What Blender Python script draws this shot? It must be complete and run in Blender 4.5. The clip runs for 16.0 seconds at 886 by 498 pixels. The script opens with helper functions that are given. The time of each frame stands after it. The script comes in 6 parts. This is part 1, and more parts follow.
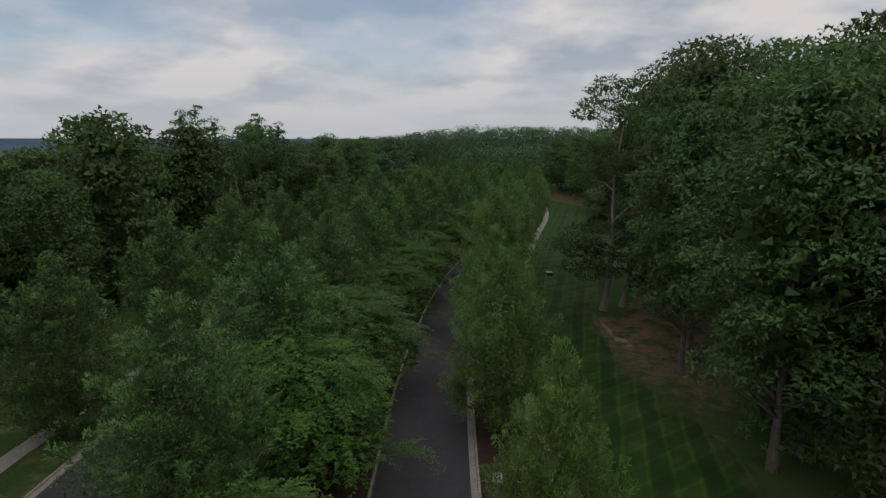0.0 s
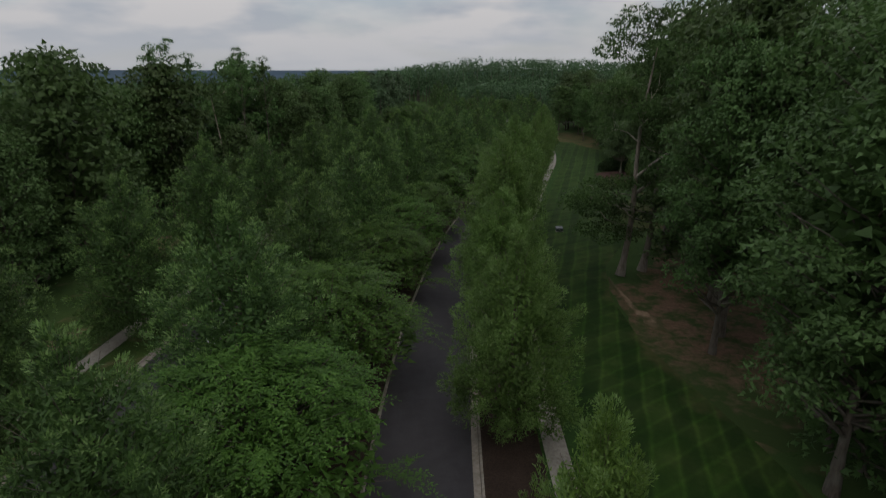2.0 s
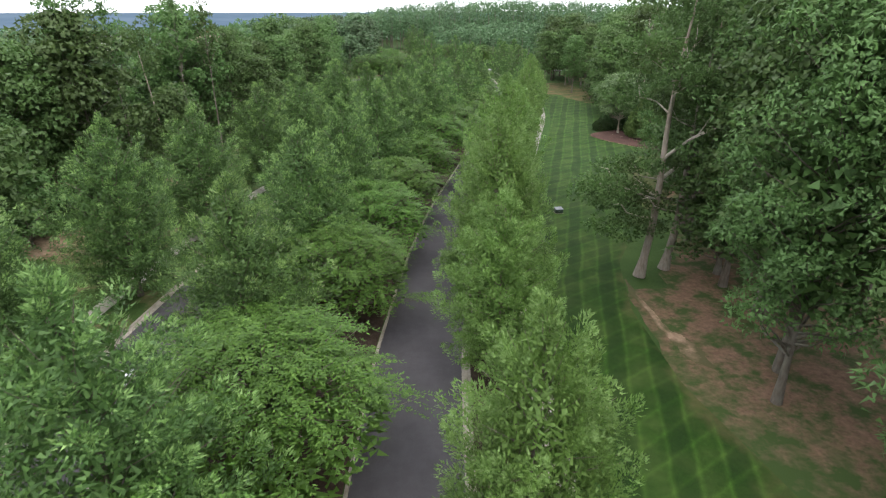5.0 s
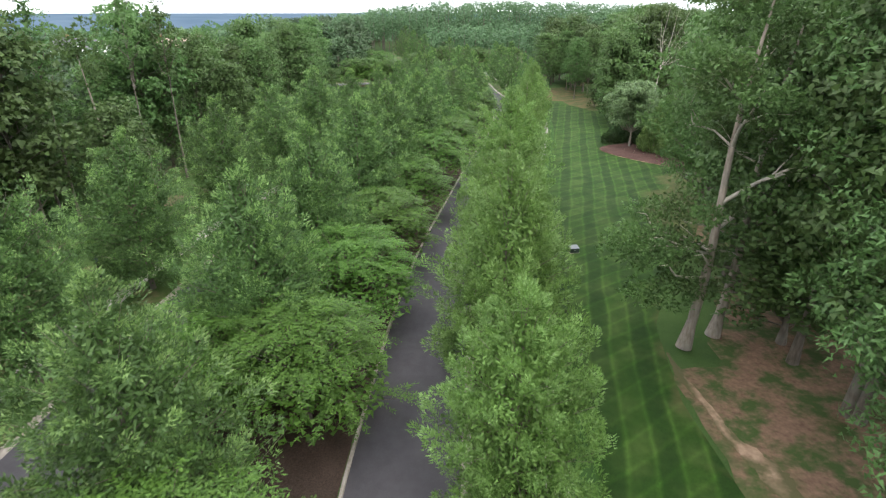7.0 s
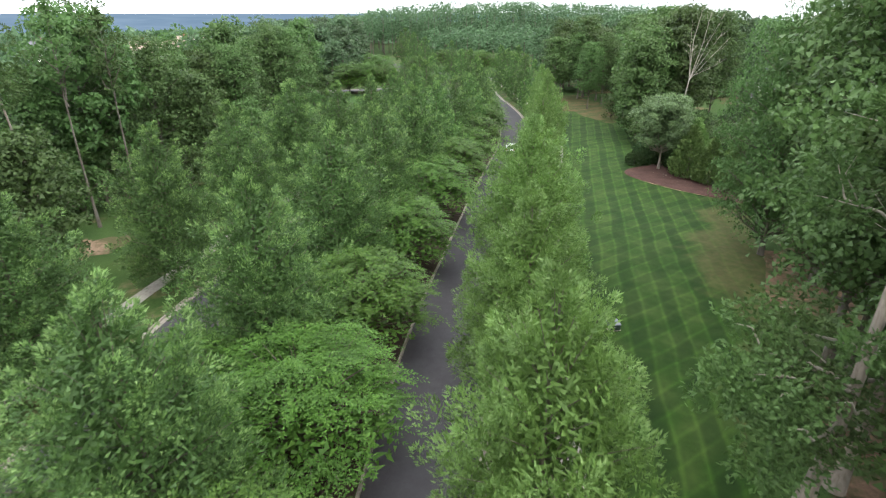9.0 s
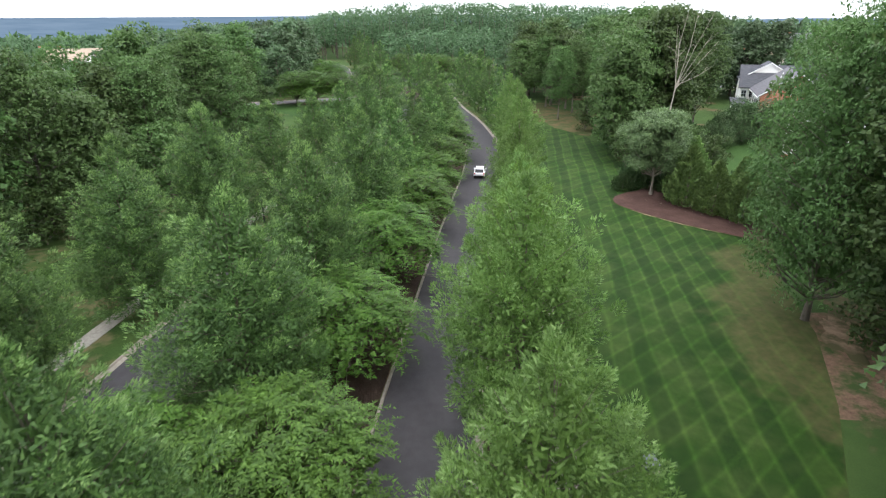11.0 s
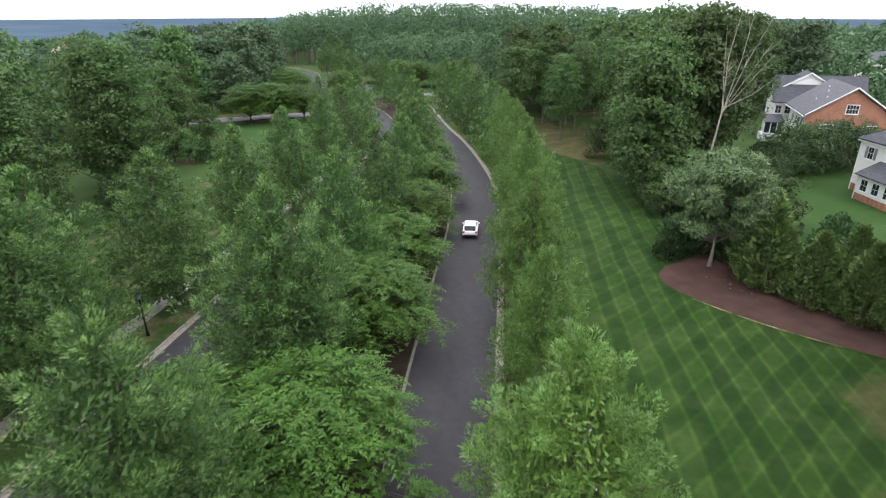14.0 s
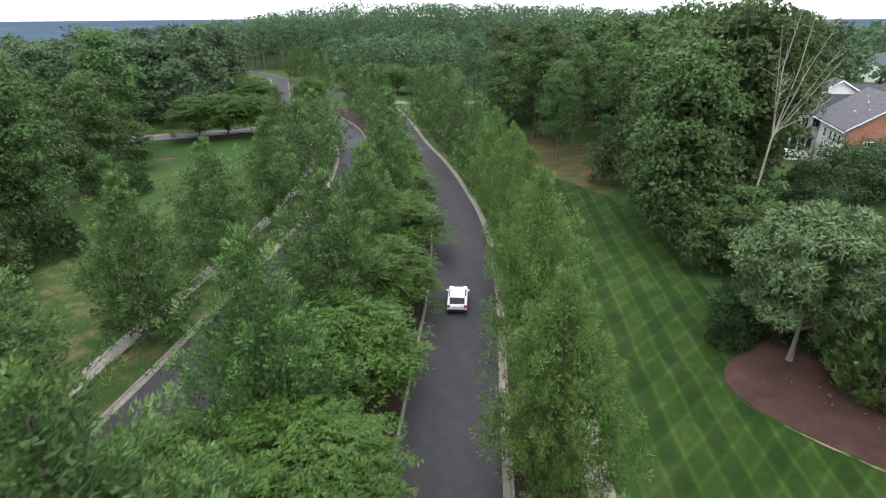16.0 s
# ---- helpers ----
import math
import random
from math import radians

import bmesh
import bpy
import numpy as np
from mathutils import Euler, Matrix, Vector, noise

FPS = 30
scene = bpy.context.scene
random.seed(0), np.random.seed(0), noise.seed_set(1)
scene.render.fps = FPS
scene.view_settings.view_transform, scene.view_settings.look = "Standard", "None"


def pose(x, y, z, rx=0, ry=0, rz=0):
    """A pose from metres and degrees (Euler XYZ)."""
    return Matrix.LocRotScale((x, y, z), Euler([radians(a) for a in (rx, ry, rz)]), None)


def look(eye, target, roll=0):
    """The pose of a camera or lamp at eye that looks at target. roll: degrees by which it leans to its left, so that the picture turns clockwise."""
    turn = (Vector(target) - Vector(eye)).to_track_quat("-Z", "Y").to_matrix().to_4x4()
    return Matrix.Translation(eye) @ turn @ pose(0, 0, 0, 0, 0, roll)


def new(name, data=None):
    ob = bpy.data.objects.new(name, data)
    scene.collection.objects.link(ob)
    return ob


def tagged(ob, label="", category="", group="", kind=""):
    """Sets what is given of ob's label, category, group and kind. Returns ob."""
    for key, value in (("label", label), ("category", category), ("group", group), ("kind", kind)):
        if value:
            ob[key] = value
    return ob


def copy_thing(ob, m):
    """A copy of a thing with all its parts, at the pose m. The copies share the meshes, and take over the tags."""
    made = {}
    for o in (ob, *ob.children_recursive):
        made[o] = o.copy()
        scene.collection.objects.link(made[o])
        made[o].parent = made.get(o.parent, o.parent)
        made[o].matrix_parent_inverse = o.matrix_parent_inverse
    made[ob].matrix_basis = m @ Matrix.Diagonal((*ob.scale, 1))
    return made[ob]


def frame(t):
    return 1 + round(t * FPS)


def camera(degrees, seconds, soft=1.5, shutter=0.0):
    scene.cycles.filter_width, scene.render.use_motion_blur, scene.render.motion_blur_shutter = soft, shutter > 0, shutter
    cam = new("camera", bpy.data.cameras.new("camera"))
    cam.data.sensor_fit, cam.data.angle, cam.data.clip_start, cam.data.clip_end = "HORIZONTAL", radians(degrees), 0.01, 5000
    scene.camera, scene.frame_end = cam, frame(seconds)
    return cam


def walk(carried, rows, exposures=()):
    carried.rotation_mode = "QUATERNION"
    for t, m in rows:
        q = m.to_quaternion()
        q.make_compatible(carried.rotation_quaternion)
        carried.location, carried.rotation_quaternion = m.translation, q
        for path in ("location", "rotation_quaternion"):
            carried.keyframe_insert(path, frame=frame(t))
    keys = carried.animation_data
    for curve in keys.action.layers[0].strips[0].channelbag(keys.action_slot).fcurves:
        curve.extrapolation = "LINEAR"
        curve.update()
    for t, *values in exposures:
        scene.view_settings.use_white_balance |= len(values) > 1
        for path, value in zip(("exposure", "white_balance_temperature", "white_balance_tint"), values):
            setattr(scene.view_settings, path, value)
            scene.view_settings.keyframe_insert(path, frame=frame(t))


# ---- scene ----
cam = camera(77.4, 16.0, soft=1.2, shutter=0.24)
METRES, EYE, TILT, LEAN, TURN = 114.0, 23.2, -11.3, 0.0, 0.0
ROWS = [
    (0.0, 0.0, 0.0, 0.0, 0.0, 0.0, 0.0),
    (0.5, 0.0002, 0.0162, 0.0092, -0.01, 0.03, -0.03),
    (1.0, 0.0003, 0.0337, 0.0145, 0.12, 0.06, -0.08),
    (1.5, 0.0004, 0.0514, 0.0187, 0.14, -0.22, -0.12),
    (2.0, 0.0005, 0.0694, 0.0234, 0.11, -6.61, -0.11),
    (2.5, 0.0003, 0.0877, 0.0284, 0.08, -12.07, -0.09),
    (3.0, -0.0, 0.1058, 0.0332, 0.12, -12.04, -0.11),
    (3.5, -0.0007, 0.1254, 0.0382, 0.15, -12.02, -0.12),
    (4.0, -0.0011, 0.1464, 0.0433, -0.91, -11.99, 0.16),
    (6.5, 0.0041, 0.2748, 0.0709, -2.69, -11.86, 0.65),
    (7.0, 0.0062, 0.3055, 0.0768, -2.81, -11.88, 0.65),
    (7.5, 0.0084, 0.338, 0.0835, -2.54, -11.87, 0.55),
    (8.0, 0.0102, 0.3714, 0.0906, -2.22, -11.85, 0.46),
    (8.5, 0.0121, 0.4057, 0.0986, -2.28, -11.85, 0.46),
    (9.0, 0.0141, 0.4407, 0.1064, -2.64, -11.82, 0.55),
    (9.5, 0.0164, 0.4765, 0.1139, -2.97, -11.79, 0.66),
    (12.0, 0.0365, 0.656, 0.1519, -8.26, -11.77, 2.14),
    (12.5, 0.0424, 0.6931, 0.1595, -8.16, -11.76, 2.07),
    (13.0, 0.0487, 0.7307, 0.1674, -8.2, -11.74, 2.09),
    (13.5, 0.0546, 0.7697, 0.1748, -8.28, -11.71, 2.1),
    (14.0, 0.0611, 0.809, 0.1825, -8.41, -11.71, 2.14),
    (14.5, 0.068, 0.8487, 0.1901, -8.51, -11.69, 2.12),
    (15.0, 0.0755, 0.8892, 0.1977, -8.58, -11.65, 2.16),
    (15.5, 0.083, 0.9296, 0.2056, -9.27, -11.68, 2.34),
    (16.0, 0.0904, 0.9695, 0.2133, -10.38, -11.7, 2.65),
]
EXPOSURES = [(0.0, -1.5, 6500, 10), (1.0, -1.53, 6500, 10), (1.8, -1.66, 6500, 10), (2.2, -1.55, 6500, 10), (2.6, -1.1, 6500, 10), (3.0, -0.75, 6500, 10), (3.5, -0.38, 6500, 10),
             (4.2, 0.14, 6500, 10), (6.5, 0.80, 6450, 9), (9.0, 0.74, 6400, 8), (12.0, 0.46, 6300, 10), (16.0, 0.18, 6250, 11)]
walk(cam, [(t, pose(0, 0, EYE, TILT, LEAN, TURN) @ pose(METRES * x, METRES * y, METRES * z, 90 + pitch, roll, yaw)) for t, x, y, z, yaw, pitch, roll in ROWS], EXPOSURES)

# ---- world and sun ----
SUN_ELEV, SUN_TURN = 48.0, 150.0
world = bpy.data.worlds.new("world")
scene.world = world
world.use_nodes = True
wn, wl = world.node_tree.nodes, world.node_tree.links
wn.clear()
sky = wn.new("ShaderNodeTexSky")
sky.sky_type, sky.sun_disc = "NISHITA", False
sky.sun_elevation, sky.sun_rotation = radians(SUN_ELEV), radians(SUN_TURN)
sky.air_density, sky.dust_density, sky.ozone_density = 1.0, 1.5, 1.0
coord = wn.new("ShaderNodeTexCoord")
parts = wn.new("ShaderNodeSeparateXYZ")
wl.new(coord.outputs["Generated"], parts.inputs[0])


def sky_math(how, a, b):
    m = wn.new("ShaderNodeMath")
    m.operation = how
    for k, value in enumerate((a, b)):
        if isinstance(value, (int, float)):
            m.inputs[k].default_value = value
        else:
            wl.new(value, m.inputs[k])
    return m.outputs[0]


up = sky_math("ADD", sky_math("MAXIMUM", parts.outputs["Z"], 0.0), 0.24)
flat = wn.new("ShaderNodeCombineXYZ")
wl.new(sky_math("DIVIDE", parts.outputs["X"], up), flat.inputs["X"])
wl.new(sky_math("DIVIDE", parts.outputs["Y"], up), flat.inputs["Y"])
flat.inputs["Z"].default_value = 3.7
cloud = wn.new("ShaderNodeTexNoise")
cloud.inputs["Scale"].default_value, cloud.inputs["Detail"].default_value, cloud.inputs["Roughness"].default_value = 1.0, 8.0, 0.5
wl.new(flat.outputs[0], cloud.inputs["Vector"])
cover = wn.new("ShaderNodeValToRGB")
cover.color_ramp.elements[0].position, cover.color_ramp.elements[0].color = 0.34, (0.35, 0.35, 0.35, 1)
cover.color_ramp.elements[1].position, cover.color_ramp.elements[1].color = 0.5, (0.97, 0.97, 0.97, 1)
wl.new(cloud.outputs["Fac"], cover.inputs["Fac"])
body = wn.new("ShaderNodeTexNoise")
body.inputs["Scale"].default_value, body.inputs["Detail"].default_value = 2.1, 9.0
wl.new(flat.outputs[0], body.inputs["Vector"])
tone = wn.new("ShaderNodeValToRGB")
tone.color_ramp.elements[0].position, tone.color_ramp.elements[0].color = 0.38, (8.0, 8.9, 10.3, 1)
tone.color_ramp.elements[1].position, tone.color_ramp.elements[1].color = 0.58, (14.6, 14.0, 13.9, 1)
wl.new(body.outputs["Fac"], tone.inputs["Fac"])
mixed = wn.new("ShaderNodeMixRGB")
wl.new(cover.outputs["Color"], mixed.inputs["Fac"])
clear = wn.new("ShaderNodeMixRGB")
clear.blend_type = "MULTIPLY"
clear.inputs["Fac"].default_value, clear.inputs["Color2"].default_value = 1.0, (2.0, 2.0, 2.0, 1)
wl.new(sky.outputs["Color"], clear.inputs["Color1"])
wl.new(clear.outputs["Color"], mixed.inputs["Color1"])
wl.new(tone.outputs["Color"], mixed.inputs["Color2"])
veil = wn.new("ShaderNodeMixRGB")
veil.inputs["Color2"].default_value = (10.6, 10.9, 11.6, 1)
haze = wn.new("ShaderNodeValToRGB")
haze.color_ramp.elements[0].position, haze.color_ramp.elements[0].color = 0.0, (0.92, 0.92, 0.92, 1)
haze.color_ramp.elements[1].position, haze.color_ramp.elements[1].color = 0.14, (0, 0, 0, 1)
wl.new(parts.outputs["Z"], haze.inputs["Fac"])
wl.new(haze.outputs["Color"], veil.inputs["Fac"])
wl.new(mixed.outputs["Color"], veil.inputs["Color1"])
overcast = wn.new("ShaderNodeValToRGB")
for el, (at, level) in zip((overcast.color_ramp.elements[0], overcast.color_ramp.elements[1], overcast.color_ramp.elements.new(0.5)), ((0.2, 0.5), (1.0, 1.0), (0.55, 0.8))):
    el.position, el.color = at, (level, level, level, 1)
wl.new(parts.outputs["Z"], overcast.inputs["Fac"])
domed = wn.new("ShaderNodeMixRGB")
domed.blend_type = "MULTIPLY"
domed.inputs["Fac"].default_value = 1.0
wl.new(veil.outputs["Color"], domed.inputs["Color1"])
wl.new(overcast.outputs["Color"], domed.inputs["Color2"])
back = wn.new("ShaderNodeBackground")
back.inputs["Strength"].default_value = 0.13 / 0.5
wl.new(domed.outputs["Color"], back.inputs["Color"])
wl.new(back.outputs["Background"], wn.new("ShaderNodeOutputWorld").inputs["Surface"])

sun = new("sun", bpy.data.lights.new("sun", "SUN"))
sun.data.energy, sun.data.angle, sun.data.color = 0.8, radians(25), (1.0, 0.95, 0.88)
sun.matrix_world = look((0, 0, 0), (-math.sin(radians(SUN_TURN)) * math.cos(radians(SUN_ELEV)),
                                    -math.cos(radians(SUN_TURN)) * math.cos(radians(SUN_ELEV)), -math.sin(radians(SUN_ELEV))))


# ---- materials ----
class Mat:
    """A node material with short calls for its usual nodes."""

    def __init__(self, name, rough=0.9, metal=0.0, spec=0.3):
        self.m = bpy.data.materials.new(name)
        self.m.use_nodes = True
        self.n, self.l = self.m.node_tree.nodes, self.m.node_tree.links
        self.b = self.n["Principled BSDF"]
        self.b.inputs["Roughness"].default_value, self.b.inputs["Metallic"].default_value = rough, metal
        self.b.inputs["Specular IOR Level"].default_value = spec
        self.place = self.n.new("ShaderNodeNewGeometry").outputs["Position"]

    def noise(self, scale, detail=4.0, rough=0.55, stretch=None, turn=0.0):
        v = self.place
        if stretch:
            mp = self.n.new("ShaderNodeMapping")
            mp.inputs["Scale"].default_value, mp.inputs["Rotation"].default_value = stretch, (0, 0, radians(turn))
            self.l.new(v, mp.inputs["Vector"])
            v = mp.outputs["Vector"]
        t = self.n.new("ShaderNodeTexNoise")
        t.inputs["Scale"].default_value, t.inputs["Detail"].default_value, t.inputs["Roughness"].default_value = scale, detail, rough
        self.l.new(v, t.inputs["Vector"])
        return t.outputs["Fac"]

    def ramp(self, fac, *stops):
        r = self.n.new("ShaderNodeValToRGB")
        e = r.color_ramp.elements
        while len(e) < len(stops):
            e.new(0.5)
        for el, (p, c) in zip(e, stops):
            el.position, el.color = p, (*c, 1) if len(c) == 3 else c
        self.l.new(fac, r.inputs["Fac"])
        return r.outputs["Color"]

    def mix(self, fac, a, b, how="MIX"):
        m = self.n.new("ShaderNodeMixRGB")
        m.blend_type = how
        for value, key in ((fac, "Fac"), (a, "Color1"), (b, "Color2")):
            if isinstance(value, (int, float)):
                m.inputs[key].default_value = value if key == "Fac" else (value, value, value, 1)
            elif isinstance(value, tuple):
                m.inputs[key].default_value = (*value, 1)
            else:
                self.l.new(value, m.inputs[key])
        return m.outputs["Color"]

    def math(self, how, a, b=0.0):
        m = self.n.new("ShaderNodeMath")
        m.operation = how
        for i, value in enumerate((a, b)):
            if isinstance(value, (int, float)):
                m.inputs[i].default_value = value
            else:
                self.l.new(value, m.inputs[i])
        return m.outputs[0]

    def base(self, col):
        if isinstance(col, tuple):
            self.b.inputs["Base Color"].default_value = (*col, 1)
        else:
            self.l.new(col, self.b.inputs["Base Color"])
        return self

    def bump(self, fac, strength=0.4, dist=0.05):
        b = self.n.new("ShaderNodeBump")
        b.inputs["Strength"].default_value, b.inputs["Distance"].default_value = strength, dist
        self.l.new(fac, b.inputs["Height"])
        self.l.new(b.outputs["Normal"], self.b.inputs["Normal"])
        return self


def foliage(name, dark, light, tip, through_light=0.34, rough=0.55, vary=0.5):
    """Leaves: colour differs from leaf to leaf and from tree to tree; light comes through the blades."""
    k = Mat(name, rough, 0, 0.25)
    isl = k.n.new("ShaderNodeNewGeometry").outputs["Random Per Island"]
    tree = k.n.new("ShaderNodeObjectInfo").outputs["Random"]
    col = k.ramp(isl, (0.0, dark), (0.6, light), (1.0, tip))
    hue = k.n.new("ShaderNodeHueSaturation")
    k.l.new(col, hue.inputs["Color"])
    k.l.new(k.math("ADD", k.math("MULTIPLY", tree, 0.05 * vary), 0.5 - 0.026 * vary), hue.inputs["Hue"])
    k.l.new(k.math("ADD", k.math("MULTIPLY", tree, vary), 1.0 - vary * 0.52), hue.inputs["Value"])
    patch = k.ramp(k.noise(0.55, 2.0), (0.3, (0.75, 0.75, 0.75)), (0.7, (1.15, 1.15, 1.1)))
    col = k.mix(1.0, hue.outputs["Color"], patch, "MULTIPLY")
    k.base(col)
    tr = k.n.new("ShaderNodeBsdfTranslucent")
    k.l.new(col, tr.inputs["Color"])
    sh = k.n.new("ShaderNodeMixShader")
    sh.inputs["Fac"].default_value = through_light
    k.l.new(k.b.outputs["BSDF"], sh.inputs[1])
    k.l.new(tr.outputs["BSDF"], sh.inputs[2])
    k.l.new(sh.outputs["Shader"], k.n["Material Output"].inputs["Surface"])
    return k.m


def plain(name, col, rough=0.7, metal=0.0, vary=0.12, scale=3.0):
    k = Mat(name, rough, metal)
    lo, hi = tuple(c * (1 - vary) for c in col), tuple(min(1, c * (1 + vary)) for c in col)
    k.base(k.ramp(k.noise(scale), (0.3, lo), (0.7, hi)))
    return k.m


M_WILLOW = foliage("leaf_willow_oak", (0.046, 0.093, 0.025), (0.064, 0.125, 0.033), (0.087, 0.159, 0.042), vary=0.26)
M_WILLOW_PALE = foliage("leaf_willow_oak_pale", (0.078, 0.147, 0.030), (0.102, 0.185, 0.041), (0.131, 0.224, 0.056), vary=0.26)
M_WILLOW_TIP_LIT = foliage("leaf_willow_oak_young", (0.115, 0.205, 0.058), (0.151, 0.252, 0.076), (0.202, 0.306, 0.108), vary=0.26)
M_WILLOW_BRIGHT = foliage("leaf_willow_oak_bright", (0.088, 0.158, 0.030), (0.120, 0.206, 0.041), (0.155, 0.250, 0.055), vary=0.1)
M_CHERRY = foliage("leaf_cherry", (0.047, 0.102, 0.016), (0.068, 0.142, 0.021), (0.098, 0.188, 0.032), vary=0.26)
M_OAK = foliage("leaf_oak", (0.063, 0.111, 0.032), (0.072, 0.127, 0.037), (0.084, 0.142, 0.043), vary=0.68)
# leaf base colour paler and bluer, with distance haze mixed into it
M_DEEP_HAZED = foliage("leaf_wood", (0.058, 0.098, 0.045), (0.067, 0.113, 0.052), (0.077, 0.128, 0.059), vary=0.62)
M_PINE = foliage("needle_pine", (0.070, 0.112, 0.045), (0.105, 0.165, 0.066), (0.150, 0.225, 0.092), 0.15)
M_ARBOR = foliage("leaf_arborvitae", (0.099, 0.173, 0.052), (0.140, 0.234, 0.068), (0.187, 0.290, 0.094), 0.22)
M_SHRUB = foliage("leaf_shrub", (0.035, 0.067, 0.022), (0.043, 0.079, 0.025), (0.055, 0.093, 0.029), 0.15)


def bark_material(name, lo, hi):
    k = Mat(name, 0.92, 0, 0.15)
    f = k.noise(5.0, 6.0, 0.6, (1.0, 1.0, 0.22))
    k.base(k.mix(k.ramp(k.noise(0.7, 2.0), (0.35, (0, 0, 0)), (0.7, (0.5, 0.5, 0.5))), k.ramp(f, (0.3, lo), (0.7, hi)), (0.2, 0.19, 0.16)))
    k.bump(f, 0.8, 0.06)
    return k.m


M_BARK = bark_material("bark_dark", (0.055, 0.045, 0.036), (0.15, 0.125, 0.10))
M_BARK_PALE = bark_material("bark_pale", (0.15, 0.122, 0.095), (0.32, 0.27, 0.22))
M_BARE = bark_material("bare_wood", (0.24, 0.21, 0.175), (0.44, 0.395, 0.335))


def asphalt_material(name="asphalt", pale=1.0):
    k = Mat(name, 0.85, 0, 0.3)
    worn = k.ramp(k.noise(0.22, 4.0, 0.6, (1.0, 0.35, 1.0), 12), (0.35, (0.034 * pale, 0.032 * pale, 0.035 * pale)), (0.65, (0.048 * pale, 0.045 * pale, 0.048 * pale)))
    grit = k.ramp(k.noise(28.0, 3.0, 0.7), (0.3, (0.8, 0.8, 0.8)), (0.7, (1.25, 1.25, 1.25)))
    stain = k.ramp(k.noise(1.1, 5.0, 0.65), (0.42, (1, 1, 1)), (0.6, (0.86, 0.85, 0.85)))
    k.base(k.mix(1.0, k.mix(1.0, worn, grit, "MULTIPLY"), stain, "MULTIPLY"))
    return k.bump(k.noise(60.0, 2.0), 0.3, 0.01).m


def concrete_material(name, lo, hi):
    k = Mat(name, 0.88, 0, 0.3)
    c = k.ramp(k.noise(0.8, 5.0, 0.65), (0.3, lo), (0.7, hi))
    dirt = k.ramp(k.noise(4.0, 5.0, 0.7), (0.35, (0.72, 0.70, 0.66)), (0.6, (1, 1, 1)))
    return k.base(k.mix(1.0, c, dirt, "MULTIPLY")).bump(k.noise(30.0), 0.25, 0.01).m


def grass_colours(k, lo, hi):
    c = k.ramp(k.noise(0.16, 4.0, 0.6), (0.3, lo), (0.72, hi))
    blades = k.ramp(k.noise(14.0, 3.0, 0.75), (0.28, (0.62, 0.62, 0.62)), (0.72, (1.35, 1.35, 1.35)))
    return k.mix(1.0, c, blades, "MULTIPLY")


def ground_material():
    """Rough grass with leaf litter and bare red-brown soil in patches."""
    k = Mat("ground_litter", 0.95, 0, 0.1)
    grass = grass_colours(k, (0.028, 0.055, 0.015), (0.05, 0.085, 0.023))
    litter = k.ramp(k.noise(1.7, 6.0, 0.7), (0.3, (0.075, 0.048, 0.033)), (0.55, (0.14, 0.085, 0.055)), (0.8, (0.24, 0.165, 0.11)))
    where = k.ramp(k.noise(0.075, 5.0, 0.62), (0.56, (0, 0, 0)), (0.68, (1, 1, 1)))
    return k.base(k.mix(where, grass, litter)).bump(k.noise(6.0, 5.0), 0.5, 0.08).m


def rough_grass_material():
    k = Mat("rough_grass", 0.95, 0, 0.1)
    grass = grass_colours(k, (0.026, 0.053, 0.013), (0.048, 0.078, 0.02))
    dry = k.ramp(k.noise(0.35, 5.0, 0.65), (0.5, (0, 0, 0)), (0.68, (0.75, 0.75, 0.75)))
    return k.base(k.mix(dry, grass, (0.15, 0.115, 0.065))).bump(k.noise(12.0, 4.0), 0.5, 0.05).m


